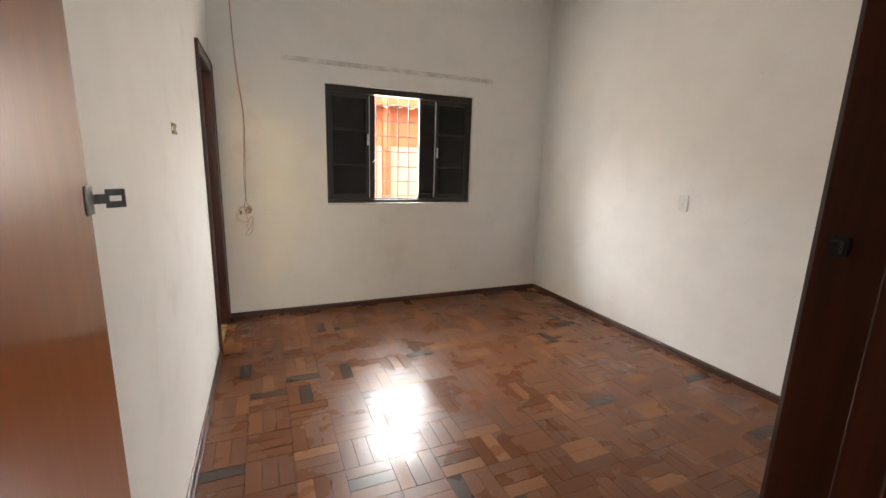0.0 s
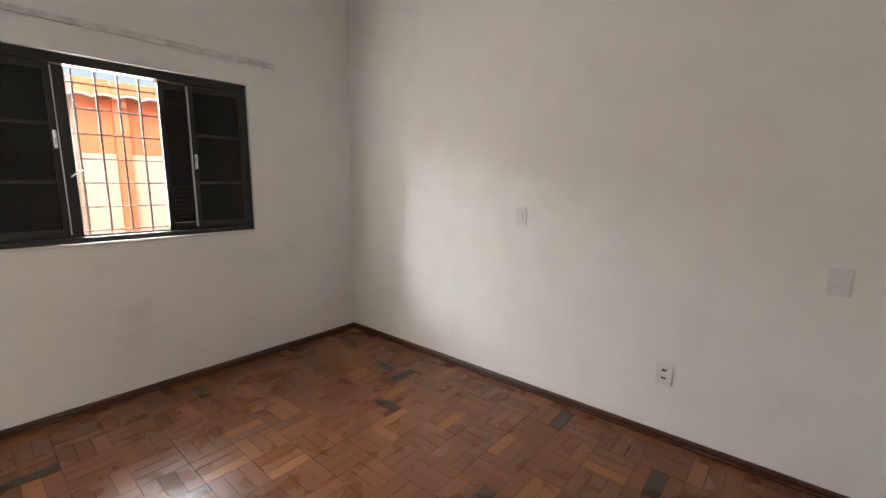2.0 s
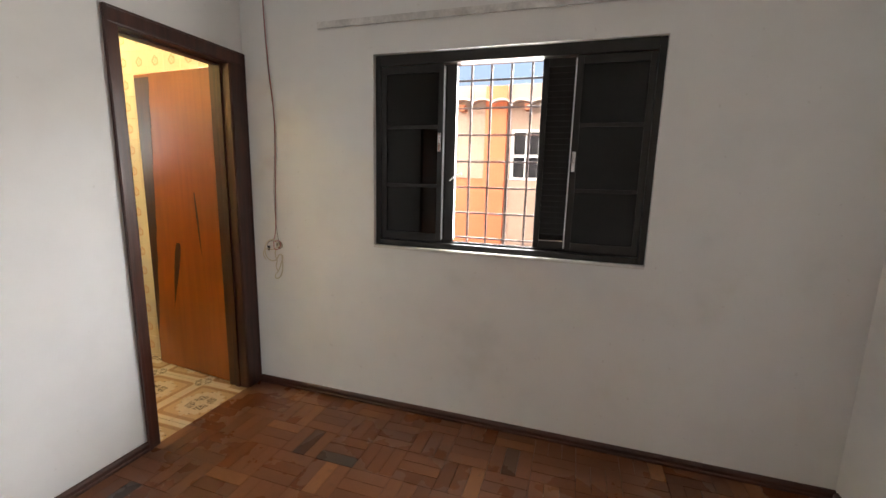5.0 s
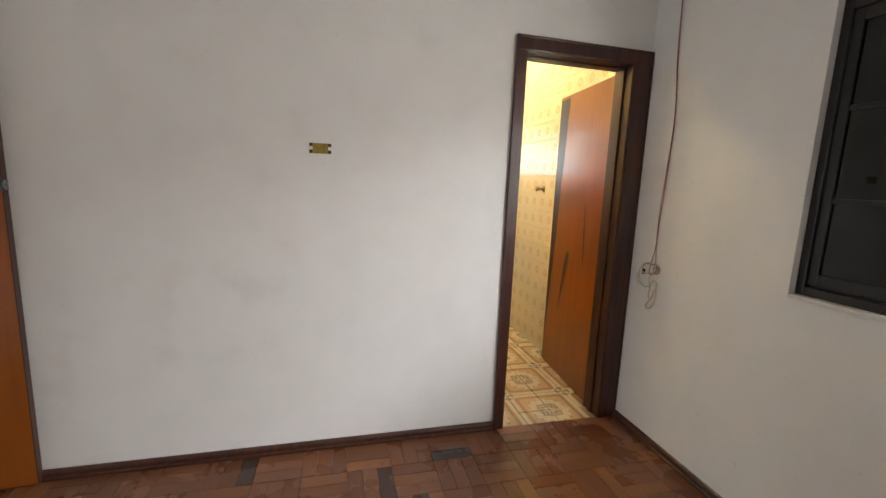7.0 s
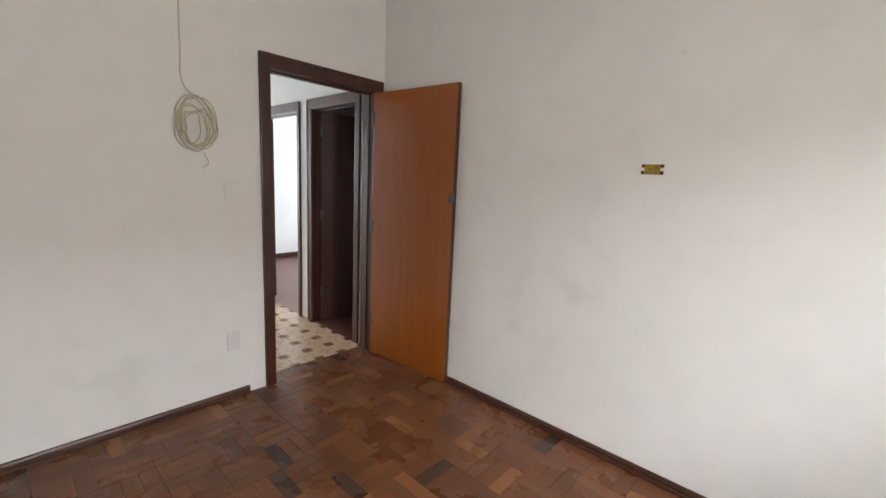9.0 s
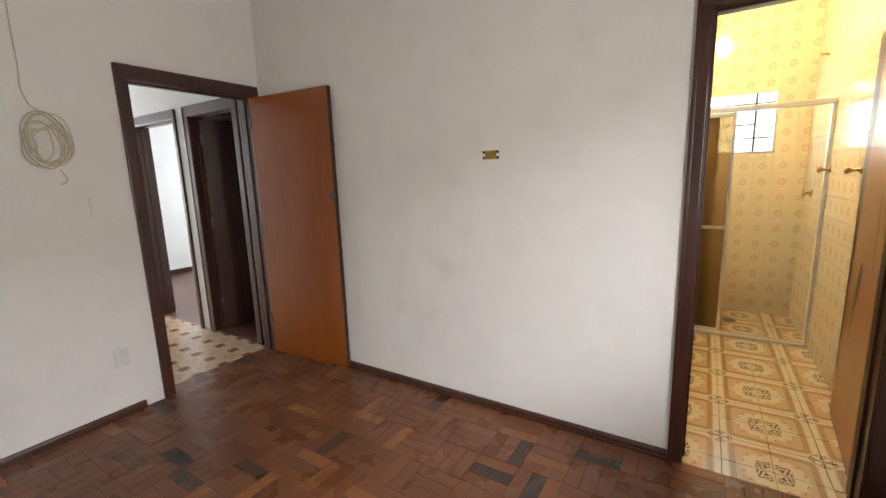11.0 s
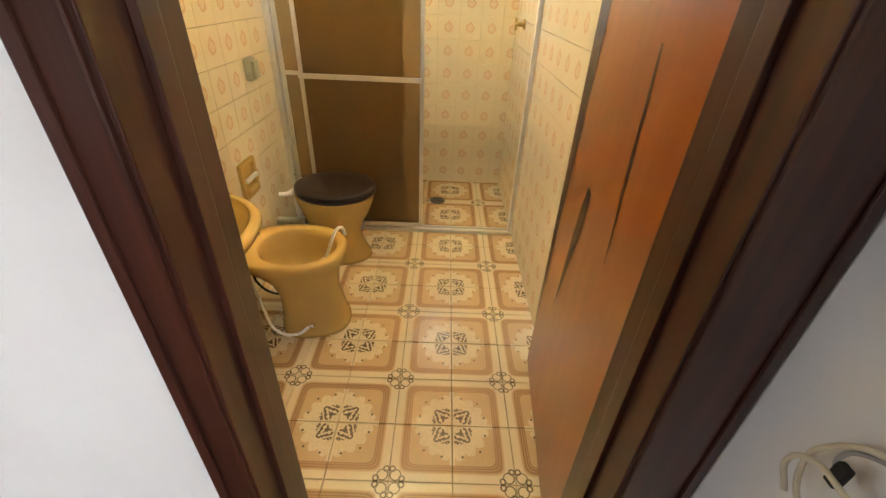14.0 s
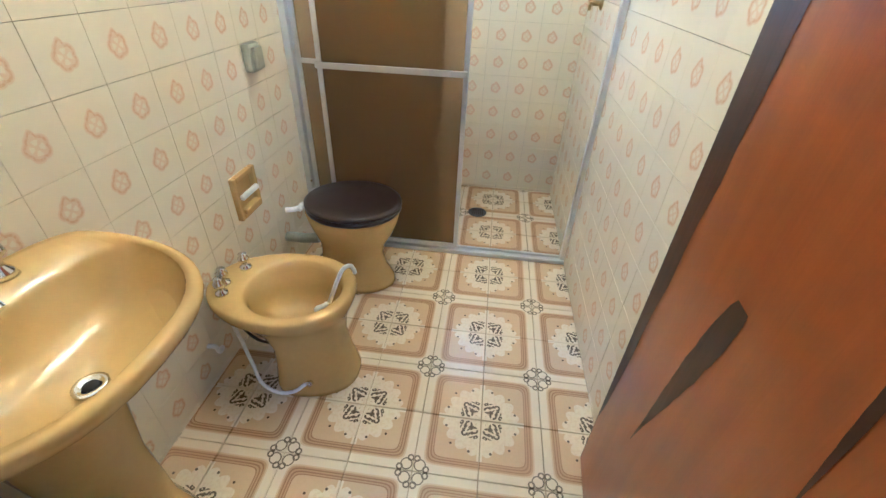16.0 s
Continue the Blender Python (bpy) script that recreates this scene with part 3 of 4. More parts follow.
tube("cord", [(1.32, 3.782, 1.40), (1.355, 3.775, 1.43), (1.392, 3.778, 1.44)], 0.004, HOSE, win)

structure(box("window_sill", (WX0 + 0.002, 3.708, WZ0 - 0.012), (WX1 - 0.002, 3.744, WZ0 + 0.004), MARBLE, 0.003), "narrow pale painted window sill", "sill")

grille = empty("window_grille")
gy = 3.92
bars = []
x = 0.95
while x < 2.30:
    bars.append(((x - 0.006, gy - 0.006, 0.98), (x + 0.006, gy + 0.006, 2.09)))
    x += 0.111
for b in bars:
    box("bar", b[0], b[1], BAR, 0.002, grille)
for i in range(8):
    z = 1.07 + 0.147 * i
    box("crossbar", (0.86, gy - 0.016, z - 0.005), (2.32, gy - 0.006, z + 0.005), BAR, 0.002, grille)
for xx in (0.875, 2.305):
    box("fixing", (xx - 0.01, L + T, 1.5), (xx + 0.01, gy - 0.006, 1.52), BAR, 0.002, grille)
tagged(grille, "dull brown welded iron security grille outside the window", "window grille")

# old curtain rail scar
structure(boxes("trim_rail_patch", [((0.54, L - 0.012, 2.222), (2.47, L, 2.258)), ((2.471, L - 0.018, 2.218), (2.55, L, 2.256))], plain("rough_grey_plaster", (0.72, 0.71, 0.68), 0.8, 0, 0.25, 9, 0.5), 0.002), "rough plastered strip where a curtain rail hung", "wall patch")

# unseen outer facing round the window, added dark to cut light bounced onto the neighbour
structure(boxes("wall_north_outside", [((-3.2, L + T + 0.002, -0.12), (WX0, L + T + 0.02, H)), ((WX1, L + T + 0.002, -0.12), (W + 1.0, L + T + 0.02, H)), ((WX0, L + T + 0.002, -0.12), (WX1, L + T + 0.02, WZ0)), ((WX0, L + T + 0.002, WZ1), (WX1, L + T + 0.02, H))], plain("dark_low_bounce_paint", (0.12, 0.10, 0.09), 0.85, 0, 0.2, 2, 0.2)), "unseen outer wall facing, dark to cut bounced light", "wall")

# ---- yard and neighbouring house ----
structure(box("ground", (-40, L + T, -0.3), (45, 80, -0.12), CONCRETE), "grey concrete yard between the houses", "ground")
house = empty("neighbouring_house")
NY = 6.3
ET = 2.23


def clad(name, x0, x1, z0, z1, mat, proud=0.0):
    box(name, (x0, NY - proud, z0), (x1, NY + 0.25, z1), mat, 0.004, house)


clad("wall", -6.0, 0.96, -0.12, 1.41, ORANGE)
clad("wall", -6.0, 0.96, 1.41, ET + 0.2, GREYCREAM, 0.01)
clad("pillar", 0.96, 1.20, -0.12, ET + 0.18, ORANGE, 0.06)
clad("wall", 1.20, 1.255, -0.12, ET + 0.2, GREYCREAM)
clad("wall", 1.255, 1.73, -0.12, 1.40, GREYCREAM)
clad("wall", 1.255, 1.73, 1.95, ET + 0.2, GREYCREAM)
clad("wall", 1.73, 1.76, -0.12, ET + 0.2, GREYCREAM)
clad("wall", 1.76, 9.0, 1.66, ET + 0.2, ORANGE)
clad("wall", 1.76, 9.0, -0.12, 1.66, CREAM, 0.012)
clad("pillar", 2.07, 2.20, -0.12, ET + 0.18, ORANGE, 0.08)
boxes("window_frame", [((1.255, NY - 0.01, 1.40), (1.285, NY + 0.05, 1.95)), ((1.70, NY - 0.01, 1.40), (1.73, NY + 0.05, 1.95)), ((1.285, NY - 0.01, 1.40), (1.70, NY + 0.05, 1.43)), ((1.285, NY - 0.01, 1.92), (1.70, NY + 0.05, 1.95)), ((1.285, NY - 0.005, 1.65), (1.70, NY + 0.04, 1.68)), ((1.41, NY - 0.006, 1.43), (1.425, NY + 0.04, 1.92)), ((1.60, NY - 0.006, 1.43), (1.625, NY + 0.04, 1.92))], WHITEFRAME, 0.003, house)
box("window_pane", (1.285, NY + 0.06, 1.43), (1.70, NY + 0.07, 1.92), DARKGLASS, 0, house)
box("back_wall", (-6, 9.5, -0.12), (9, 9.75, ET + 0.5), CREAM, 0, house)
# roof of half-round clay tiles
verts, faces = [], []
nx, per = 1200, 0.21
for j, (yy, zz) in enumerate(((NY - 0.18, ET), (NY + 0.6, ET + 0.06), (NY + 3.5, ET + 0.30), (NY - 0.18, ET - 0.02), (NY + 0.6, ET + 0.04), (NY + 3.5, ET + 0.28))):
    for i in range(nx):
        xx = -6.2 + 15.4 * i / (nx - 1)
        verts.append((xx, yy, zz + 0.035 * abs(math.sin(math.pi * xx / per)) ** 0.8 + 0.012 * math.sin(xx * 3.1)))
for a, b in ((0, 1), (1, 2)):
    faces += [(a * nx + i, a * nx + i + 1, b * nx + i + 1, b * nx + i) for i in range(nx - 1)]
faces += [(3 * nx + i, 3 * nx + i + 1, i + 1, i) for i in range(nx - 1)]
faces += [(4 * nx + i, 4 * nx + i + 1, 3 * nx + i + 1, 3 * nx + i) for i in range(nx - 1)]
child(new("roof", mesh("roof", verts, faces, ROOFTILE)), house)
for i in range(20):
    box("rafter", (-5.8 + 0.72 * i, NY - 0.14, ET - 0.09), (-5.74 + 0.72 * i, NY + 0.1, ET - 0.025), CLAY, 0.004, house)
tagged(house, "low orange and cream painted house with a pale tile roof", "house")

# ---- fittings on the bedroom walls ----


def plate(name, at, w, h, holes, label, category, mat=PLASTIC):
    """A face plate; local z points out of the wall, y up."""
    root = empty(name)
    root.matrix_world = at
    p = box("plate", (-w / 2, -h / 2, 0), (w / 2, h / 2, 0.009), mat, 0.003)
    p.parent = root
    for kind, x0, y0, x1, y1 in holes:
        o = box(kind, (x0, y0, 0.009), (x1, y1, 0.0135 if kind == "rocker" else 0.0105), mat if kind == "rocker" else STEEL, 0.0012)
        o.parent = root
    return tagged(root, label, category)


EAST = Matrix(((0, 0, -1, 0), (-1, 0, 0, 0), (0, 1, 0, 0), (0, 0, 0, 1)))
SOUTH = Matrix(((-1, 0, 0, 0), (0, 0, 1, 0), (0, 1, 0, 0), (0, 0, 0, 1)))
plate("light_switch", Matrix.Translation((W, 1.930, 1.167)) @ EAST, 0.075, 0.118, [("rocker", -0.013, -0.028, 0.013, 0.028)], "white plastic light switch on the white wall", "switch")
plate("wall_outlet", Matrix.Translation((W, 1.028, 0.376)) @ EAST, 0.08, 0.12, [("socket", -0.012, 0.016, 0.012, 0.028), ("socket", -0.012, -0.028, 0.012, -0.016)], "white plastic double socket outlet on the wall", "outlet")
plate("blank_plate", Matrix.Translation((W, 0.407, 0.981)) @ EAST, 0.078, 0.118, [("rocker", -0.03, -0.05, 0.03, 0.05)], "white painted blank cover plate on the wall", "cover plate")
plate("blank_plate", Matrix.Translation((1.129, 0.0, 1.297)) @ SOUTH, 0.09, 0.12, [("rocker", -0.03, -0.045, 0.03, 0.045)], "white painted cover plate beside the door", "cover plate", WHITE)
plate("wall_outlet", Matrix.Translation((1.153, 0.0, 0.371)) @ SOUTH, 0.078, 0.115, [("rocker", -0.025, -0.03, 0.025, 0.03)], "white plastic outlet beside the door", "outlet")

# open electrical box in the west wall
jb = empty("electrical_box", (0, 1.978, 1.515))
o = boxes("shell", [((-0.002, -0.049, -0.023), (0.003, 0.049, 0.023))], YELLOWBOX, 0.001)
o.parent = jb
o = boxes("rim", [((0.003, -0.036, 0.016), (0.005, 0.036, 0.023)), ((0.003, -0.036, -0.023), (0.005, 0.036, -0.016))], YELLOWBOX, 0.0006)
o.parent = jb
for s in (-1, 1):
    o = box("notch", (0.0025, s * 0.042 - 0.0075, -0.007), (0.0036, s * 0.042 + 0.0075, 0.007), WHITE)
    o.parent = jb
for s in (-1, 1):
    for v in (-1, 1):
        o = box("screw_lug", (0.003, s * 0.041 - 0.006, v * 0.016 - 0.006), (0.0046, s * 0.041 + 0.006, v * 0.016 + 0.006), BLACK, 0.0005)
        o.parent = jb
tagged(jb, "old yellow-brown empty electrical box set in the white wall", "electrical box")

# loose wires by the bathroom door
wires = empty("hanging_wires", (0.215, L, 0.965))


def wire(parent, pts, r, mat, base):
    o = tube("wire", [tuple(p[i] - base[i] for i in range(3)) for p in pts], r, mat)
    o.parent = parent
    return o


wb = (0.29, 3.70, 0.93)
wire(wires, [(0.240, 3.694, 3.07), (0.247, 3.694, 2.5), (0.262, 3.692, 2.05), (0.292, 3.693, 1.72), (0.283, 3.692, 1.45), (0.272, 3.690, 1.22), (0.285, 3.690, 0.99), (0.300, 3.685, 0.945)], 0.0019, WIRE_GREY, wb)
wire(wires, [(0.244, 3.692, 3.07), (0.252, 3.692, 2.4), (0.272, 3.690, 2.02), (0.299, 3.690, 1.70), (0.290, 3.690, 1.42), (0.281, 3.688, 1.20), (0.272, 3.688, 1.02), (0.262, 3.680, 0.94), (0.285, 3.665, 0.905), (0.315, 3.67, 0.925), (0.305, 3.68, 0.96), (0.275, 3.675, 0.955)], 0.0020, WIRE_RED, wb)
wire(wires, [(0.285, 3.698, 0.94), (0.250, 3.675, 0.965), (0.215, 3.665, 0.935), (0.205, 3.665, 0.88), (0.235, 3.668, 0.835), (0.285, 3.668, 0.84), (0.315, 3.675, 0.875), (0.305, 3.68, 0.80), (0.280, 3.682, 0.755), (0.262, 3.682, 0.735), (0.268, 3.68, 0.715), (0.292, 3.68, 0.72), (0.318, 3.682, 0.78), (0.318, 3.682, 0.86)], 0.0034, WIRE_CREAM, wb)
wire(wires, [(0.295, 3.698, 0.93), (0.265, 3.67, 0.905), (0.215, 3.662, 0.905), (0.190, 3.665, 0.87), (0.205, 3.668, 0.835)], 0.0034, WIRE_CREAM, wb)
wire(wires, [(0.285, 3.698, 0.935), (0.275, 3.672, 0.885), (0.285, 3.674, 0.83), (0.272, 3.68, 0.79), (0.285, 3.682, 0.76)], 0.003, WIRE_CREAM, wb)
wire(wires, [(0.28, 3.698, 0.95), (0.240, 3.672, 0.955), (0.222, 3.668, 0.925), (0.232, 3.668, 0.905)], 0.0026, WIRE_GREY, wb)
o = boxes("taped_end", [((-0.066, -0.036, -0.034), (-0.052, -0.026, -0.004))], BLACK, 0.003)
o.parent = wires
hole = turned("box_hole", [(0.0, 0.0), (0.024, 0.0), (0.024, 0.004), (0.020, 0.0045), (0.0, 0.0045)], plain("dirty_plaster", (0.42, 0.38, 0.31), 0.8, 0, 0.3, 30, 0.3), Matrix.Identity(4))
hole.matrix_world = Matrix.Rotation(radians(90), 4, "X")
hole.parent = wires
tagged(wires, "loose red, grey and cream electrical wires hanging from a wall box", "wires")

# coil of cable beside the bedroom door
coil = empty("cable_coil", (1.315, 0, 1.65))
rnd = random.Random(4)
for k in range(9):
    pts = []
    cx, cz, rx, rz = rnd.uniform(-0.02, 0.02), rnd.uniform(-0.02, 0.02), rnd.uniform(0.035, 0.095), rnd.uniform(0.08, 0.18)
    for i in range(9):
        a = 2 * math.pi * i / 9
        pts.append((cx + rx * math.cos(a) + rnd.uniform(-0.012, 0.012), 0.008 + 0.003 * k + rnd.uniform(0, 0.004), cz + rz * math.sin(a) + rnd.uniform(-0.015, 0.015)))
    o = tube("loop", pts, 0.0032, WIRE_CREAM, None, True)
    o.parent = coil
o = tube("feed", [(0.045, 0.004, 1.44), (0.045, 0.005, 0.8), (0.05, 0.006, 0.4), (0.04, 0.008, 0.2), (0.0, 0.012, 0.16)], 0.0035, WIRE_CREAM)
o.parent = coil
o = tube("tail", [(-0.04, 0.01, -0.14), (-0.06, 0.008, -0.2), (-0.03, 0.006, -0.22)], 0.003, WIRE_CREAM)
o.parent = coil
tagged(coil, "coil of loose cream cable hanging on the wall", "cable")

# door furniture
hasp = empty("hasp")
hasp.matrix_world = bed_leaf.matrix_world @ Matrix.Translation((bw, -0.0045, 1.305))
o = boxes("plate", [((-0.035, 0.0, -0.028), (0.006, 0.004, 0.028))], STEEL, 0.001)
o.parent = hasp
o = boxes("arm", [((0.002, 0.0, -0.012), (0.028, 0.004, 0.012)), ((0.028, 0.0, -0.024), (0.036, 0.004, 0.024)), ((0.066, 0.0, -0.024), (0.074, 0.004, 0.024)), ((0.036, 0.0, -0.024), (0.066, 0.004, -0.007)), ((0.036, 0.0, 0.007), (0.066, 0.004, 0.024))], STEEL, 0.001)
o.matrix_world = Matrix.Translation((0.006, 0, 0)) @ Matrix.Rotation(radians(-50), 4, "Z") @ Matrix.Diagonal((0.8, 1, 0.8, 1))
o.parent = hasp
hasp.parent = bed_leaf
hasp.matrix_parent_inverse = bed_leaf.matrix_world.inverted()
staple = boxes("door_staple", [((0.883, -0.020, 1.312), (0.8878, -0.004, 1.334)), ((0.875, -0.017, 1.316), (0.883, -0.007, 1.330))], BLACK, 0.003)
tagged(staple, "black iron staple of a hasp on the door frame", "door hardware")

# ---- bathroom shell ----
structure(box("wall_bath_left", (BX - T, BY0 - T, 0), (-T, BY0 - 0.008, BH), GROUT), "cream glazed tile wall with orange flower motifs", "wall")
structure(box("wall_bath_right", (BX - T, BY1 + 0.008, 0), (-T, BY1 + T, BH), GROUT), "cream glazed tile wall with orange flower motifs", "wall")
VY0, VY1, VZ0, VZ1 = 2.555, 3.506, 1.522, 2.080
structure(boxes("wall_bath_far", [((BX - T, BY0 - 0.008, 0), (BX - 0.008, VY0, BH)), ((BX - T, VY1, 0), (BX - 0.008, BY1 + 0.008, BH)), ((BX - T, VY0, 0), (BX - 0.008, VY1, VZ0)), ((BX - T, VY0, VZ1), (BX - 0.008, VY1, BH))], GROUT), "cream glazed tile wall with a small window", "wall")
structure(box("ceiling_bath", (BX - T, BY0 - T, BH), (-T, BY1 + T, BH + 0.12), CEIL), "white painted bathroom ceiling", "ceiling")
structure(box("floor_bath", (BX, BY0 - 0.008, -0.1), (-T, BY1 + 0.008, -0.010), GROUTF), "cream and brown ornate patterned tile floor", "floor")
structure(box("threshold", (-T, 2.954, -0.1), (0.0, 3.612, -0.008), GROUTF), "tiled threshold of the bathroom door", "threshold")

bwin = empty("window_2")
fx = BX - 0.05
boxes("frame", [((fx, VY0, VZ0), (fx + 0.045, VY0 + 0.02, VZ1)), ((fx, VY1 - 0.02, VZ0), (fx + 0.045, VY1, VZ1)), ((fx, VY0 + 0.02, VZ0), (fx + 0.045, VY1 - 0.02, VZ0 + 0.02)), ((fx, VY0 + 0.02, VZ1 - 0.02), (fx + 0.045, VY1 - 0.02, VZ1))], ALU, 0.002, bwin)
boxes("glazing_bar", [((fx + 0.01, 2.715, VZ0 + 0.02), (fx + 0.035, 2.730, VZ1 - 0.02)), ((fx + 0.01, 3.335, VZ0 + 0.02), (fx + 0.035, 3.350, VZ1 - 0.02))]
      + [((fx + 0.012, VY0 + 0.02, z), (fx + 0.033, VY1 - 0.02, z + 0.012)) for z in (1.657, 1.965)]
      + [((fx + 0.012, 2.73, z), (fx + 0.033, 3.335, z + 0.012)) for z in (1.782, 1.904)], STEEL, 0.001, bwin)
p = box("pane", (fx + 0.018, VY0 + 0.02, VZ0 + 0.02), (fx + 0.022, VY1 - 0.02, VZ1 - 0.02), FROST, 0, bwin)
p.visible_shadow = False
structure(bwin, "small metal tilting window with frosted glass", "window")

# bulb on the ceiling
lamp = empty("ceiling_lamp", (-1.48, 3.07, BH))
for nm, prof, mat in (("base", [(0.0, 0.0), (0.05, 0.0), (0.05, -0.015), (0.022, -0.03), (0.022, -0.07), (0.0, -0.07)], PLASTIC), ("bulb", [(0.0, -0.071), (0.014, -0.071), (0.02, -0.09), (0.034, -0.125), (0.036, -0.15), (0.028, -0.178), (0.012, -0.19), (0.0, -0.192)], LAMPGLOW)):
    o = turned(nm, prof[::-1], mat, Matrix.Identity(4))
    o.parent = lamp
tagged(lamp, "bare lit bulb in a white ceiling socket", "ceiling lamp")

# ---- shower screen ----
SX = -1.957
scr = empty("shower_screen")
box("top_rail", (SX - 0.03, BY0, 1.825), (SX + 0.03, BY1, 1.862), ALU, 0.003, scr)
box("bottom_track", (SX - 0.03, BY0, 0.0), (SX + 0.03, BY1, 0.022), ALU, 0.003, scr)
box("track_rib", (SX - 0.004, BY0, 0.0222), (SX + 0.004, BY1, 0.034), ALU, 0.001, scr)
box("post", (SX - 0.022, BY0, 0.0222), (SX + 0.022, BY0 + 0.03, 1.8248), ALU, 0.003, scr)
box("post", (SX - 0.022, BY1 - 0.022, 0.0222), (SX + 0.022, BY1, 1.8248), ALU, 0.003, scr)


def screen_panel(y0, y1, x, bar):
    p = empty("panel")
    p.parent = scr
    boxes("panel_frame", [((x - 0.009, y0, 0.036), (x + 0.009, y0 + 0.022, 1.822)), ((x - 0.009, y1 - 0.022, 0.036), (x + 0.009, y1, 1.822)), ((x - 0.009, y0 + 0.022, 0.036), (x + 0.009, y1 - 0.022, 0.06)), ((x - 0.009, y0 + 0.022, 1.795), (x + 0.009, y1 - 0.022, 1.822))], ALU, 0.002, p)
    box("acrylic", (x - 0.002, y0 + 0.022, 0.06), (x + 0.002, y1 - 0.022, 1.795), ACRYLIC, 0, p)
    if bar:
        boxes("towel_bar", [((x + 0.030, y0 + 0.004, 0.910), (x + 0.042, y1 - 0.004, 0.936)), ((x + 0.009, y0 + 0.006, 0.915), (x + 0.030, y0 + 0.020, 0.930)), ((x + 0.009, y1 - 0.020, 0.915), (x + 0.030, y1 - 0.006, 0.930))], ALU, 0.003, p)
    else:
        boxes("towel_bar", [((x - 0.008, y0 + 0.022, 0.915), (x + 0.008, y1 - 0.022, 0.936))], ALU, 0.002, p)


screen_panel(2.505, 3.165, SX + 0.014, True)
screen_panel(2.402, 3.055, SX - 0.014, False)
tagged(scr, "amber acrylic sliding shower screen in an aluminium frame, half open", "shower screen")

# shower drain, hooks, taps
dr = empty("floor_drain", (-2.405, 3.252, 0))
o = turned("plate", [(0.0, 0.0), (0.058, 0.0), (0.058, 0.003), (0.05, 0.005), (0.0, 0.005)], STEEL, Matrix.Identity(4))
o.parent = dr
o = boxes("slot", [((-0.035, -0.03 + 0.012 * i, 0.0051), (0.035, -0.025 + 0.012 * i, 0.0058)) for i in range(6)], BLACK)
o.parent = dr
tagged(dr, "round grey metal drain in the shower floor", "drain")

INTO = Matrix.Rotation(radians(90), 4, "X")  # local z to -y


def hook():
    root = empty("coat_hook")
    o = turned("rose", [(0.0, 0.0), (0.026, 0.0), (0.024, 0.006), (0.012, 0.010), (0.0, 0.010)], BRASS, Matrix.Identity(4))
    o.parent = root
    o = turned("knob", [(0.0, 0.008), (0.009, 0.010), (0.007, 0.03), (0.010, 0.045), (0.020, 0.055), (0.022, 0.066), (0.014, 0.076), (0.0, 0.078)], BRASS, Matrix.Identity(4))
    o.parent = root
    tagged(root, "brass knob hook on the tiled wall", "hook", "brass hooks on the tiled wall")
    return root


h1 = hook()
h1.matrix_world = Matrix.Translation((-1.90, BY1, 1.365)) @ INTO
copy_thing(h1, Matrix.Translation((-1.17, BY1, 1.365)) @ INTO)

tap = empty("shower_tap", (-2.42, BY1, 1.17))
tap.matrix_world = Matrix.Translation((-2.42, BY1, 1.17)) @ INTO
o = turned("rose", [(0.0, 0.0), (0.030, 0.0), (0.026, 0.008), (0.012, 0.014), (0.012, 0.045), (0.0, 0.045)], BRASS, Matrix.Identity(4))
o.parent = tap
o = boxes("handle", [((-0.032, -0.007, 0.045), (0.032, 0.007, 0.062)), ((-0.007, -0.032, 0.046), (0.007, 0.032, 0.061))], BRASS, 0.004)
o.parent = tap
tagged(tap, "brass shower tap with a cross handle on tiles", "tap")
arm = tube("shower_pipe", [(-2.38, BY1, 2.24), (-2.38, BY1 - 0.05, 2.245), (-2.385, BY1 - 0.09, 2.20)], 0.009, BRASS)
tagged(arm, "short bent metal shower pipe from the wall", "pipe")

# ---- wash basin ----
SXC = -0.465
basin = empty("wash_basin", (SXC, BY0, 0))


def ring_d(hw, front, back, z, n=48):
    """D-shaped ring: straight at the back, bowed in front; local to the wall's middle."""
    pts = []
    for i in range(n):
        a = 2 * math.pi * i / n
        c, s = math.cos(a), math.sin(a)
        xx = math.copysign(abs(c) ** 0.75, c) * hw
        yy = s if s > 0 else -abs(s) ** 0.45
        mid = back + (front - back) * 0.30
        pts.append((xx * (1.0 if s > 0 else 1.0 + 0.02 * s), mid + (yy * (front - mid) if s > 0 else yy * (mid - back)), z))
    return pts


def basin_ring(k, z):
    return ring_d(0.275 * k, 0.02 + 0.43 * (0.35 + 0.65 * k), 0.004, z)


rings = [ring_d(0.10, 0.25, 0.06, 0.60), ring_d(0.15, 0.30, 0.03, 0.66), ring_d(0.225, 0.39, 0.008, 0.735), ring_d(0.268, 0.436, 0.003, 0.775), ring_d(0.276, 0.447, 0.002, 0.795), ring_d(0.276, 0.447, 0.002, 0.808), ring_d(0.270, 0.441, 0.006, 0.814), ring_d(0.250, 0.424, 0.020, 0.814), ring_d(0.243, 0.417, 0.120, 0.808), ring_d(0.236, 0.408, 0.128, 0.79), ring_d(0.20, 0.375, 0.15, 0.725), ring_d(0.14, 0.32, 0.19, 0.690), ring_d(0.05, 0.285, 0.25, 0.678)]
o = loft("bowl", rings, CERAMIC, (True, True))
o.parent = basin
o = loft("pedestal", [ring_d(0.120, 0.275, 0.03, 0.0), ring_d(0.118, 0.27, 0.03, 0.03), ring_d(0.088, 0.235, 0.05, 0.18), ring_d(0.085, 0.23, 0.05, 0.40), ring_d(0.105, 0.25, 0.045, 0.58), ring_d(0.13, 0.28, 0.04, 0.66)], CERAMIC)
o.parent = basin
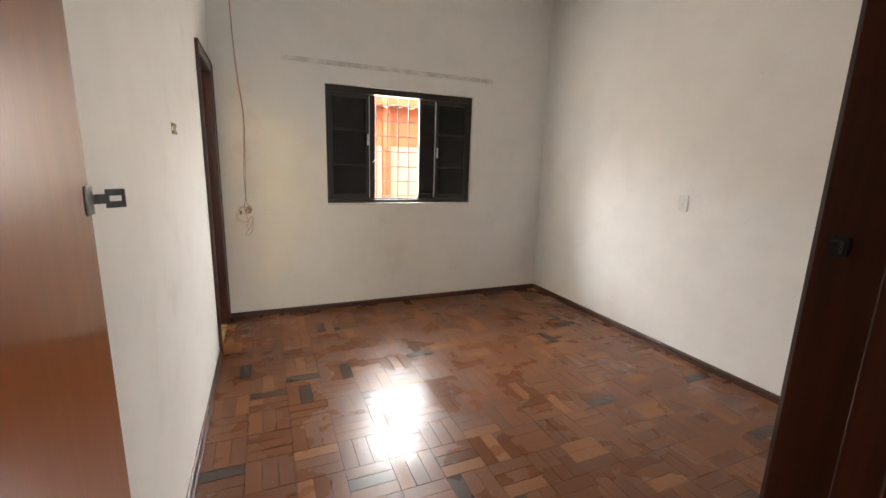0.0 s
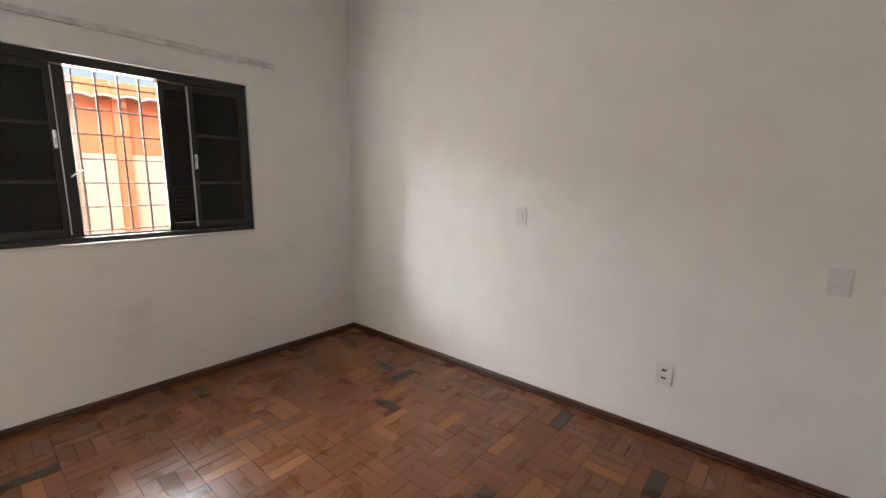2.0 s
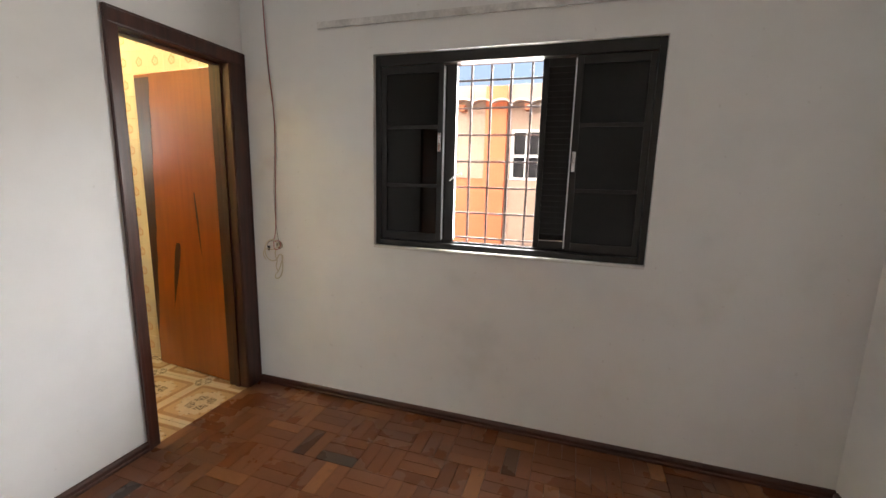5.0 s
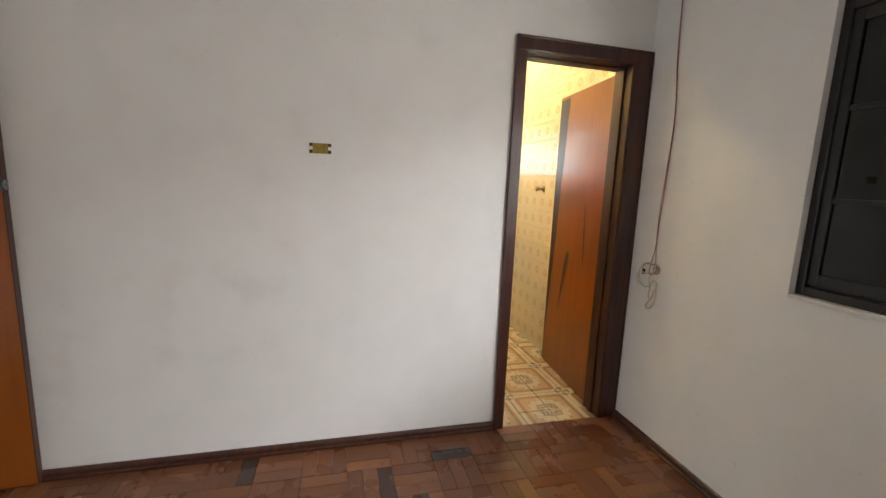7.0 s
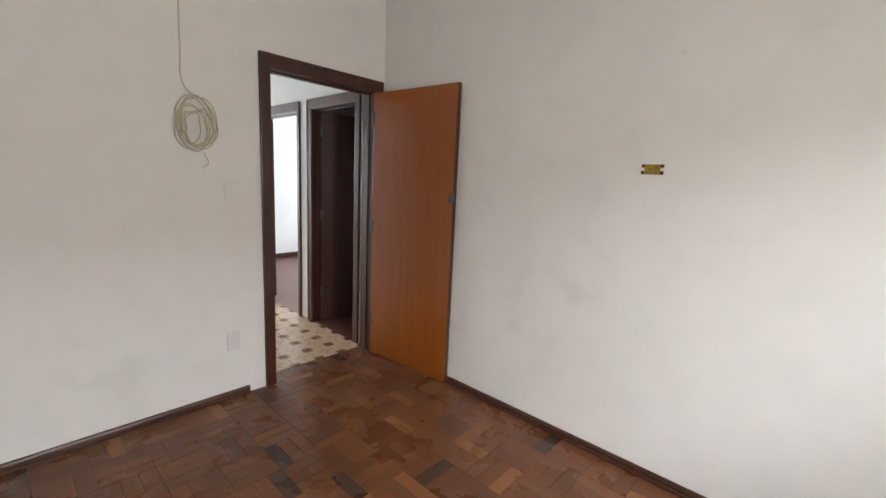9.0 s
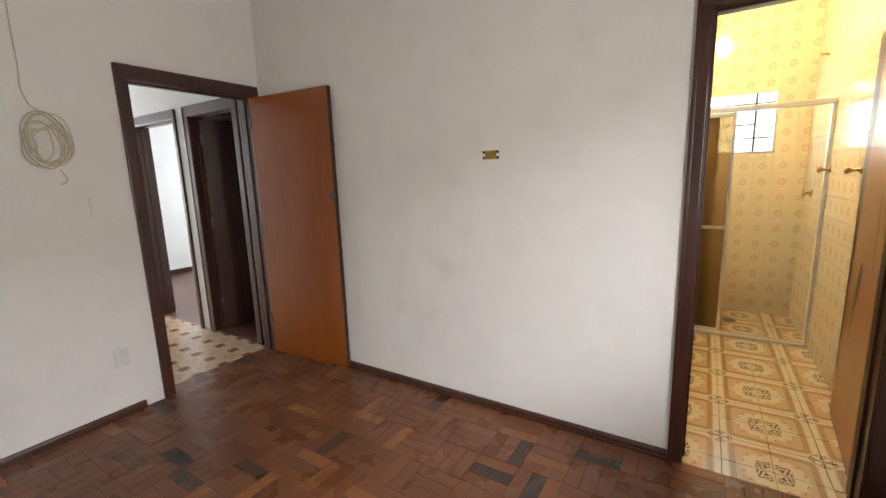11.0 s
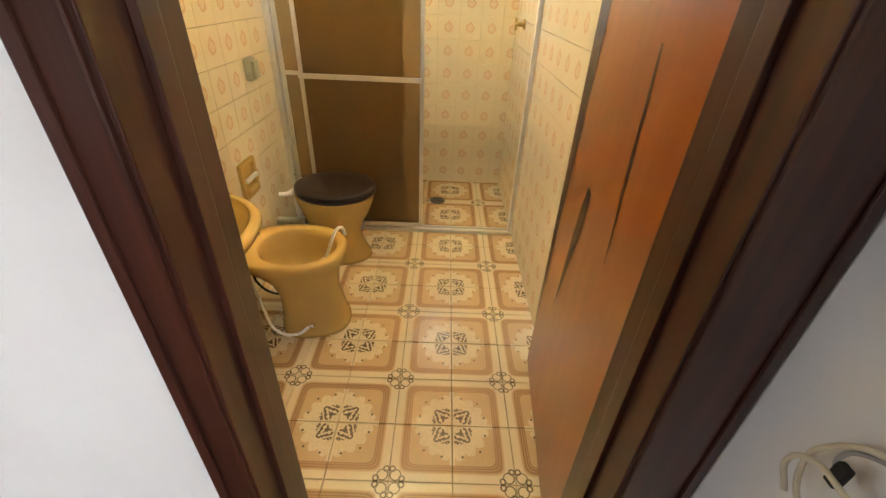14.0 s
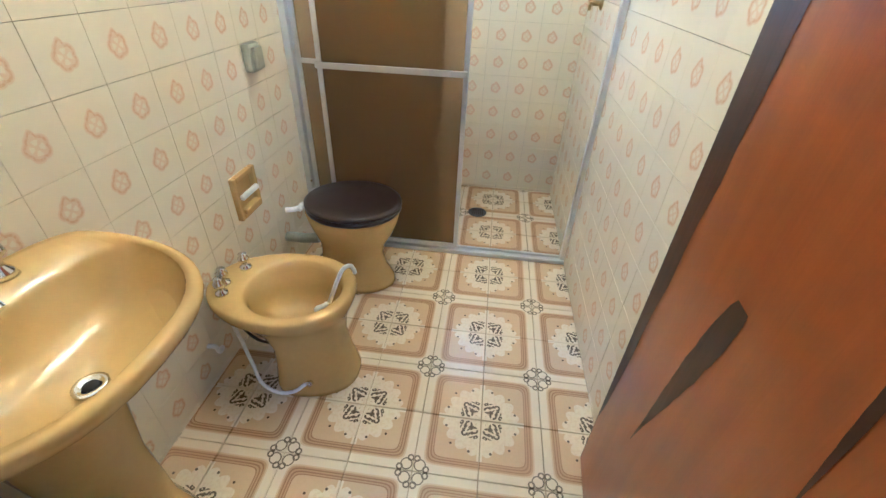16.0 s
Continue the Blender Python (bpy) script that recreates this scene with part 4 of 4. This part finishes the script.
o = turned("drain_ring", [(0.0, 0.682), (0.028, 0.682), (0.028, 0.688), (0.020, 0.689), (0.016, 0.684), (0.0, 0.684)], CHROME, Matrix.Translation((0, 0.268, 0)))
o.parent = basin
o = turned("drain_hole", [(0.0, 0.685), (0.013, 0.685), (0.013, 0.6862), (0.0, 0.6862)], BLACK, Matrix.Translation((0, 0.268, 0)))
o.parent = basin
o = turned("tap_base", [(0.0, 0.812), (0.026, 0.812), (0.022, 0.825), (0.015, 0.84), (0.015, 0.87), (0.0, 0.875)], CHROME, Matrix.Translation((-0.01, 0.065, 0)))
o.parent = basin
o = tube("spout", [(-0.01, 0.065, 0.85), (-0.01, 0.11, 0.862), (-0.01, 0.165, 0.852), (-0.01, 0.18, 0.838)], 0.013, CHROME)
o.parent = basin
for sx in (-1, 1):
    o = turned("tap_handle", [(0.0, 0.812), (0.022, 0.812), (0.018, 0.825), (0.010, 0.835), (0.012, 0.85), (0.022, 0.86), (0.020, 0.875), (0.0, 0.88)], CHROME, Matrix.Translation((sx * 0.10 - 0.01, 0.065, 0)))
    o.parent = basin
tagged(basin, "mustard-yellow ceramic pedestal wash basin with chrome taps", "wash basin")

# ---- bidet and toilet ----


def egg(hw, front, back, z, n=44, cy=0.0):
    """Egg-shaped ring about the bowl's middle: front half longer than the back."""
    pts = []
    for i in range(n):
        a = 2 * math.pi * i / n
        c, s = math.cos(a), math.sin(a)
        pts.append((c * hw, cy + (s * front if s > 0 else s * back), z))
    return pts


bidet = empty("bidet", (-1.086, BY0, 0))


def bid_ring(hw, front, back, z):
    """Outline of the bidet: round in front, drawn in towards a narrower back ledge."""
    pts = []
    for i in range(48):
        a = 2 * math.pi * i / 48
        c, s = math.cos(a), math.sin(a)
        yy = s * front if s > 0 else -(-s) ** 0.75 * back
        w = hw * (1.0 if s > 0 else 1.0 - 0.22 * (-s) ** 1.5)
        pts.append((math.copysign(abs(c) ** 0.8, c) * w, 0.30 + yy, z))
    return pts


rings = [bid_ring(0.140, 0.205, 0.10, 0.0), bid_ring(0.140, 0.205, 0.10, 0.02), bid_ring(0.126, 0.185, 0.09, 0.09), bid_ring(0.120, 0.165, 0.09, 0.19), bid_ring(0.130, 0.172, 0.13, 0.265), bid_ring(0.160, 0.192, 0.22, 0.328), bid_ring(0.182, 0.209, 0.268, 0.358), bid_ring(0.187, 0.214, 0.276, 0.378), bid_ring(0.185, 0.212, 0.274, 0.394), bid_ring(0.178, 0.205, 0.267, 0.402),
         egg(0.152, 0.180, 0.152, 0.402, 48, 0.30), egg(0.144, 0.172, 0.144, 0.394, 48, 0.30), egg(0.138, 0.166, 0.138, 0.370, 48, 0.30), egg(0.130, 0.156, 0.130, 0.30, 48, 0.30), egg(0.105, 0.125, 0.105, 0.245, 48, 0.30), egg(0.05, 0.06, 0.05, 0.225, 48, 0.30)]
o = loft("bowl", rings, CERAMIC)
o.parent = bidet
for dx, dy in ((0.075, 0.105), (0.025, 0.085), (-0.065, 0.110)):
    o = turned("tap", [(0.0, 0.40), (0.021, 0.40), (0.019, 0.410), (0.008, 0.416), (0.008, 0.428), (0.018, 0.434), (0.019, 0.446), (0.012, 0.455), (0.014, 0.462), (0.0, 0.466)], CHROME, Matrix.Translation((dx, dy, 0)), n=12)
    o.parent = bidet
o = tube("supply_hose", [(0.105, 0.12, 0.35), (0.118, 0.15, 0.26), (0.125, 0.17, 0.14), (0.158, 0.22, 0.06), (0.152, 0.30, 0.035), (0.122, 0.36, 0.065)], 0.0065, HOSE)
o.parent = bidet
o = tube("black_hose", [(0.07, 0.13, 0.33), (0.085, 0.15, 0.26), (0.08, 0.22, 0.20), (0.05, 0.25, 0.19)], 0.005, BLACK)
o.parent = bidet
o = turned("bolt_cap", [(0.0, 0.0), (0.013, 0.0), (0.011, 0.014), (0.0, 0.018)], CHROME, Matrix.Translation((0.120, 0.365, 0.066)) @ Matrix.Rotation(radians(90), 4, "Y"), n=12)
o.parent = bidet
o = tube("wall_pipe", [(0.10, 0.0, 0.165), (0.10, 0.03, 0.165), (0.112, 0.05, 0.16), (0.116, 0.07, 0.19)], 0.008, HOSE)
o.parent = bidet
tagged(bidet, "mustard-yellow ceramic bidet with three chrome taps", "bidet")
hs = tube("hand_shower", [(-1.101, 2.789, 0.330), (-1.106, 2.804, 0.37), (-1.116, 2.824, 0.425), (-1.136, 2.839, 0.455), (-1.161, 2.851, 0.452), (-1.181, 2.857, 0.425), (-1.191, 2.857, 0.400)], 0.0075, HOSE)
hs2 = turned("spray_head", [(0.0, 0.0), (0.019, 0.0), (0.018, 0.010), (0.010, 0.03), (0.008, 0.05), (0.0, 0.05)], HOSE, Matrix.Translation((-1.086, 2.754, 0.300)) @ Matrix.Rotation(radians(-40), 4, "X"), n=16)
hsr = empty("bidet_hand_shower", (-1.101, 2.789, 0.29))
for q in (hs, hs2):
    q.parent = hsr
    q.matrix_parent_inverse = Matrix.Translation((1.101, -2.789, -0.29))
tagged(hsr, "white plastic hand shower lying in the bidet bowl", "hand shower")

wc = empty("toilet", (-1.65, BY0, 0))


def wc_ring(hw, front, back, z, cy=0.342):
    return egg(hw, front, back, z, 44, cy)


o = loft("bowl", [wc_ring(0.128, 0.175, 0.20, 0.0), wc_ring(0.126, 0.172, 0.20, 0.02), wc_ring(0.104, 0.135, 0.18, 0.09), wc_ring(0.094, 0.118, 0.17, 0.17), wc_ring(0.112, 0.138, 0.175, 0.225), wc_ring(0.148, 0.175, 0.19, 0.285), wc_ring(0.170, 0.197, 0.208, 0.345), wc_ring(0.178, 0.205, 0.215, 0.385), wc_ring(0.172, 0.20, 0.21, 0.392)], CERAMIC)
o.parent = wc
o = loft("seat", [wc_ring(0.180, 0.208, 0.205, 0.394), wc_ring(0.185, 0.213, 0.21, 0.400), wc_ring(0.185, 0.213, 0.21, 0.410), wc_ring(0.180, 0.208, 0.205, 0.416)], SEAT)
o.parent = wc
o = loft("lid", [wc_ring(0.182, 0.210, 0.207, 0.417), wc_ring(0.188, 0.216, 0.213, 0.422), wc_ring(0.186, 0.214, 0.211, 0.434), wc_ring(0.17, 0.195, 0.195, 0.441), wc_ring(0.10, 0.12, 0.12, 0.444)], SEAT)
o.parent = wc
for sx in (-1, 1):
    o = turned("seat_hinge", [(0.0, -0.022), (0.012, -0.022), (0.014, 0.0), (0.012, 0.022), (0.0, 0.022)], HOSE, Matrix.Translation((sx * 0.072, 0.135, 0.415)) @ Matrix.Rotation(radians(90), 4, "Y"), n=12)
    o.parent = wc
o = tube("inlet_pipe", [(0.0, 0.0, 0.20), (0.0, 0.08, 0.20), (0.0, 0.16, 0.21)], 0.024, GREYGREEN)
o.parent = wc
o = tube("bend", [(0.098, 0.075, 0.408), (0.092, 0.10, 0.407), (0.082, 0.13, 0.413)], 0.012, HOSE)
o.parent = wc
tagged(wc, "mustard-yellow ceramic toilet with a closed dark brown seat", "toilet")

fv = empty("flush_valve", (-1.637, BY0, 0.992))
fv.matrix_world = Matrix.Translation((-1.637, BY0, 0.992)) @ Matrix.Rotation(radians(-90), 4, "X")
o = boxes("body", [((-0.04, -0.05, 0.0), (0.04, 0.05, 0.035))], GREYGREEN, 0.014)
o.parent = fv
o = boxes("button", [((-0.026, -0.038, 0.0352), (0.030, 0.038, 0.050))], GREYGREEN, 0.006)
o.parent = fv
tagged(fv, "grey-green plastic flush valve button on the tiles", "flush valve")

ph = empty("paper_holder", (-1.408, BY0, 0.555))
o = boxes("frame", [((-0.075, 0.0, -0.085), (-0.055, 0.022, 0.085)), ((0.055, 0.0, -0.085), (0.075, 0.022, 0.085)), ((-0.055, 0.0, 0.062), (0.055, 0.022, 0.085)), ((-0.055, 0.0, -0.085), (0.055, 0.022, -0.062)), ((-0.055, 0.0, -0.062), (0.055, 0.004, 0.062))], CERAMIC, 0.006)
o.parent = ph
o = boxes("shelf", [((-0.055, 0.005, -0.062), (0.055, 0.034, -0.045))], CERAMIC, 0.005)
o.parent = ph
o = turned("roller", [(0.0, -0.052), (0.011, -0.052), (0.011, 0.052), (0.0, 0.052)], HOSE, Matrix.Translation((0, 0.026, 0.005)) @ Matrix.Rotation(radians(90), 4, "Y"), n=12)
o.parent = ph
tagged(ph, "mustard-yellow ceramic paper holder with a white roller", "paper holder")

# worn streaks on the bathroom door, stains of their own shape
STAIN = wood("dark_burnt_streak", (0.030, 0.011, 0.006), (0.07, 0.025, 0.011), 0.35)


def streak(name, x0, z0, x1, z1, w0, w1):
    n = 26
    verts, rr = [], random.Random(int(x0 * 1000))
    for i in range(n):
        f = i / (n - 1)
        w = (w0 * (1 - f) + w1 * f) * (0.25 + math.sin(math.pi * min(1, f * 0.9 + 0.1)) * 0.9) * rr.uniform(0.9, 1.1)
        cx, cz = x0 + (x1 - x0) * f, z0 + (z1 - z0) * f
        verts += [(cx - w, -0.0, cz), (cx + w, 0.0, cz)]
    faces = [(2 * i, 2 * i + 1, 2 * i + 3, 2 * i + 2) for i in range(n - 1)]
    o = new(name, mesh(name, [(a, 0.0008, c) for a, b, c in verts], faces, STAIN))
    o.parent = bath_leaf
    return o


streak("worn_streak", 0.405, 0.93, 0.50, 0.45, 0.036, 0.003)
streak("worn_streak", 0.21, 1.28, 0.18, 0.86, 0.009, 0.006)

# bare dark band along the free edge of the leaf
n = 24
rr = random.Random(3)
verts = []
for i in range(n):
    f = i / (n - 1)
    z = 0.25 + 1.765 * f
    w = 0.010 + 0.135 * f ** 0.75 + rr.uniform(-0.004, 0.005)
    verts += [(tw - 0.001, 0.0009, z), (tw - 0.001 - w, 0.0009, z)]
o = new("worn_edge", mesh("worn_edge", verts, [(2 * i, 2 * i + 1, 2 * i + 3, 2 * i + 2) for i in range(n - 1)], STAIN))
o.parent = bath_leaf

# ---- hall and rooms beyond the bedroom door ----
HX = 0.06
structure(boxes("wall_hall_west", [((HX - 0.12, -4.2, 0), (HX, -2.02, H)), ((HX - 0.12, -2.02, 2.02), (HX, -1.20, H)), ((HX - 0.12, -1.20, 0), (HX, -0.96, H)), ((HX - 0.12, -0.96, 2.02), (HX, -0.26, H)), ((HX - 0.12, -0.26, 0), (HX, -T, H))], WHITE), "white painted hall wall with two doorways", "wall")
structure(box("wall_hall_east", (1.25, -4.2, 0), (1.37, -T, H), WHITE), "white painted hall wall", "wall")
structure(boxes("wall_hall_end", [((HX, -4.3, 0), (1.25, -4.2, 0.9)), ((HX, -4.3, 2.2), (1.25, -4.2, H))], WHITE), "white painted end wall of the hall", "wall")
structure(box("ceiling_hall", (-3.0, -4.3, H), (1.37, -T, H + 0.12), CEIL), "white painted hall ceiling", "ceiling")
floor_hall = structure(box("floor_hall", (HX, -4.2, -0.1), (1.25, -T, -0.008), GROUTF), "beige and brown patterned tile hall floor", "floor")
structure(box("floor_far_room", (-3.0, -4.2, -0.1), (HX, -T, -0.006), plain("dull_red_wood_floor", (0.16, 0.07, 0.05), 0.3, 0, 0.3, 8, 0.1)), "dull reddish wooden floor of another room", "floor")
structure(boxes("wall_far_room", [((-3.0, -4.3, 0), (HX - 0.12, -4.15, H)), ((-3.1, -4.15, 0), (-3.0, -3.6, H)), ((-3.1, -2.2, 0), (-3.0, -T, H)), ((-3.1, -3.6, 0), (-3.0, -2.2, 0.9)), ((-3.1, -3.6, 2.2), (-3.0, -2.2, H)), ((-3.0, -1.16, 0), (HX - 0.12, -1.10, H)), ((-3.0, -T - 0.1, 0), (-T, -T, H))], WHITE), "white painted walls of the rooms beyond the hall", "wall")
structure(box("baseboard_far_room", (-3.0, -4.15, 0), (HX - 0.12, -4.135, 0.07), SKIRT, 0.003), "dark brown wooden skirting board", "skirting")
casing("door_frame_3", -0.942, -0.278, 2.0, 0.075, 0.12, HX, "y", "dark brown wooden door frame in the hall")
casing("door_frame_4", -2.002, -1.218, 2.0, 0.075, 0.12, HX, "y", "dark brown wooden door frame in the hall", 0.06)
door_leaf("open_hall_door", (-0.02, -0.928), (-0.60, -0.74), 1.985, 0.035, DARKDOOR, "dark brown wooden door, standing open into a dim room")
for nm, loc, tgt, sx, sy, e in (("window_light_far_room", (-3.05, -2.9, 1.55), (0, -2.9, 1.4), 1.4, 1.3, HALL), ("window_light_bath", (BX - 0.35, 3.03, 1.80), (0, 3.03, 1.80), 0.95, 0.56, BATHWIN), ("window_light_hall", (0.67, -4.25, 1.55), (0.67, 0, 1.2), 1.1, 1.3, HALL * 0.6)):
    a = new(nm, bpy.data.lights.new(nm, "AREA"))
    a.data.shape, a.data.size, a.data.size_y, a.data.energy, a.data.color = "RECTANGLE", sx, sy, e, (0.86, 0.93, 1.0)
    a.matrix_world = look(loc, tgt)

# ---- pieces: parquet, tiles ----


def piece(name, w, h, thick, bev, mat, flip=(False, False), turn=False, cut=None):
    """A flat piece with sloped edges, its middle at the origin, with a unit map on it."""
    a, b = w / 2, h / 2
    verts = [(-a, -b, -thick), (a, -b, -thick), (a, b, -thick), (-a, b, -thick), (-a + bev, -b + bev, 0), (a - bev, -b + bev, 0), (a - bev, b - bev, 0), (-a + bev, b - bev, 0)]
    if cut is not None:
        verts = [(min(x, cut), y, z) for x, y, z in verts]
    faces = [(4, 5, 6, 7), (0, 1, 5, 4), (1, 2, 6, 5), (2, 3, 7, 6), (3, 0, 4, 7)]
    me = mesh(name, verts, faces, mat)
    uv = me.uv_layers.new(name="map")
    for lp in me.loops:
        x, y, z = me.vertices[lp.vertex_index].co
        u, v = x / w + 0.5, y / h + 0.5
        u, v = (1 - u if flip[0] else u), (1 - v if flip[1] else v)
        uv.data[lp.index].uv = (v, u) if turn else (u, v)
    return me


def joined(name, items, parent, label):
    """Many pieces as one mesh: items of (mesh, matrix)."""
    verts, faces, uvs = [], [], []
    for me, mtx in items:
        o = len(verts)
        verts += [tuple(mtx @ v.co) for v in me.vertices]
        faces += [tuple(o + i for i in p.vertices) for p in me.polygons]
        uvs += [tuple(d.uv) for d in me.uv_layers[0].data]
    out = mesh(name, verts, faces, items[0][0].materials[0])
    uv = out.uv_layers.new(name="map")
    for d, v in zip(uv.data, uvs):
        d.uv = v
    ob = new(name, out)
    ob.parent = parent
    return tagged(ob, label, kind="stuff")


def lay(name, items, parent, near, label, most=300):
    """The nearest pieces as objects, the rest in one mesh."""
    items = sorted(items, key=lambda it: near(it[1].translation))
    for me, mtx in items[:most]:
        o = new(name, me)
        o.matrix_world = mtx
        o.parent = parent
    if len(items) > most:
        joined(name + "s", items[most:], parent, label)


rnd = random.Random(11)
MOD, STRIP = 0.21, 0.07
kinds = {}


def strip_mesh(w, h, turn):
    key = (round(w, 3), round(h, 3), turn)
    if key not in kinds:
        kinds[key] = piece("parquet_strip", w - 0.0006, h - 0.0006, 0.008, 0.0007, PARQUET, turn=turn)
    return kinds[key]


items = []
ni, nj = math.ceil(W / MOD), math.ceil(L / MOD)
for i in range(ni):
    for j in range(nj):
        for k in range(3):
            if (i + j) % 2:
                x0, x1, y0, y1 = i * MOD, (i + 1) * MOD, j * MOD + k * STRIP, j * MOD + (k + 1) * STRIP
            else:
                x0, x1, y0, y1 = i * MOD + k * STRIP, i * MOD + (k + 1) * STRIP, j * MOD, (j + 1) * MOD
            x1, y1 = min(x1, W), min(y1, L)
            if x1 - x0 < 0.01 or y1 - y0 < 0.01:
                continue
            me = strip_mesh(x1 - x0, y1 - y0, not (i + j) % 2)
            items.append((me, pose((x0 + x1) / 2, (y0 + y1) / 2, rnd.uniform(-0.0007, 0.0004), rnd.gauss(0, 0.09), rnd.gauss(0, 0.09), rnd.gauss(0, 0.08))))
items += [(strip_mesh(0.07, 0.14, True), pose(0.14 + 0.07 * k, -0.07, 0, 0, 0, 0)) for k in range(11)]
lay("parquet_strip", items, floor, lambda p: (p.x - 1.6) ** 2 + (p.y - 2.0) ** 2, "worn reddish-brown parquet strips")

fb = bpy.data.objects["floor_bath"]
items = []
MX, MY, TS = -0.949, 3.3475, 0.206
quarter = {(a, b): piece("floor_tile", TS - 0.002, TS - 0.002, 0.006, 0.001, ORNATE, (a, b)) for a in (False, True) for b in (False, True)}
for i in range(-9, 6):
    for j in range(-5, 3):
        cx, cy = MX + (i + 0.5) * TS, MY + (j + 0.5) * TS
        if cx - TS / 2 > -0.02 or cx - TS / 2 < BX - TS or cy - TS / 2 < BY0 - TS or cy + TS / 2 > BY1 + TS:
            continue
        me = quarter[(bool(i % 2), bool(j % 2))]
        if cx + TS / 2 > 0:
            if not 2.95 < cy < 3.63:
                continue
            me = piece("floor_tile", TS - 0.002, TS - 0.002, 0.006, 0.001, ORNATE, (bool(i % 2), bool(j % 2)), cut=-cx)
        items.append((me, pose(cx, cy, rnd.uniform(-0.0006, 0.0004), rnd.gauss(0, 0.1), rnd.gauss(0, 0.1))))
lay("floor_tile", items, fb, lambda p: (p.x + 0.6) ** 2 + (p.y - 3.1) ** 2, "ornate floor tiles")

TW = 0.146
wt = piece("wall_tile", TW - 0.0006, TW - 0.0006, 0.006, 0.0005, FLOWER)


def wall_tiles(parent, u0, u1, start, place, near, most, skip=None):
    items = []
    u = start
    while u - TW / 2 > u0 - 0.02:
        u -= TW
    while u + TW / 2 < u1 + 0.06:
        for k in range(int(BH / TW) + 2):
            z = 0.090 + TW * (k - 1)
            if u > u0 - TW / 2 and u < u1 + TW / 2 and not (skip and skip(u, z)):
                items.append((wt, place(u, z) @ pose(0, 0, 0, rnd.gauss(0, 0.12), rnd.gauss(0, 0.12))))
        u += TW
    lay("wall_tile", items, parent, near, "cream flower wall tiles", most)


LEFTM = Matrix(((1, 0, 0, 0), (0, 0, 1, 0), (0, 1, 0, 0), (0, 0, 0, 1)))
RIGHTM = Matrix(((-1, 0, 0, 0), (0, 0, -1, 0), (0, 1, 0, 0), (0, 0, 0, 1)))
FARM = Matrix(((0, 0, 1, 0), (1, 0, 0, 0), (0, 1, 0, 0), (0, 0, 0, 1)))
wall_tiles(bpy.data.objects["wall_bath_left"], BX, -T, -0.789, lambda u, z: Matrix.Translation((u, BY0, z)) @ LEFTM, lambda p: (p.x + 0.8) ** 2 + (p.z - 0.8) ** 2, 240)
wall_tiles(bpy.data.objects["wall_bath_right"], BX, -T, -1.181, lambda u, z: Matrix.Translation((u, BY1, z)) @ RIGHTM, lambda p: (p.x + 0.8) ** 2 + (p.z - 0.8) ** 2, 160)
wall_tiles(bpy.data.objects["wall_bath_far"], BY0, BY1, 3.432, lambda u, z: Matrix.Translation((BX, u, z)) @ FARM, lambda p: (p.y - 3.4) ** 2 + (p.z - 1.0) ** 2, 120, lambda u, z: VY0 - TW / 2 < u < VY1 + 0.02 and VZ0 - 0.03 < z < VZ1 + 0.04)

hall_piece = piece("hall_tile", 0.197, 0.197, 0.006, 0.0012, HALLTILE)
items = [(hall_piece, pose(HX + 0.1 + 0.2 * i, -0.25 - 0.2 * j, 0)) for i in range(6) for j in range(20)]
lay("hall_tile", items, floor_hall, lambda p: (p.x - 0.3) ** 2 + (p.y + 0.9) ** 2, "patterned hall tiles", 90)
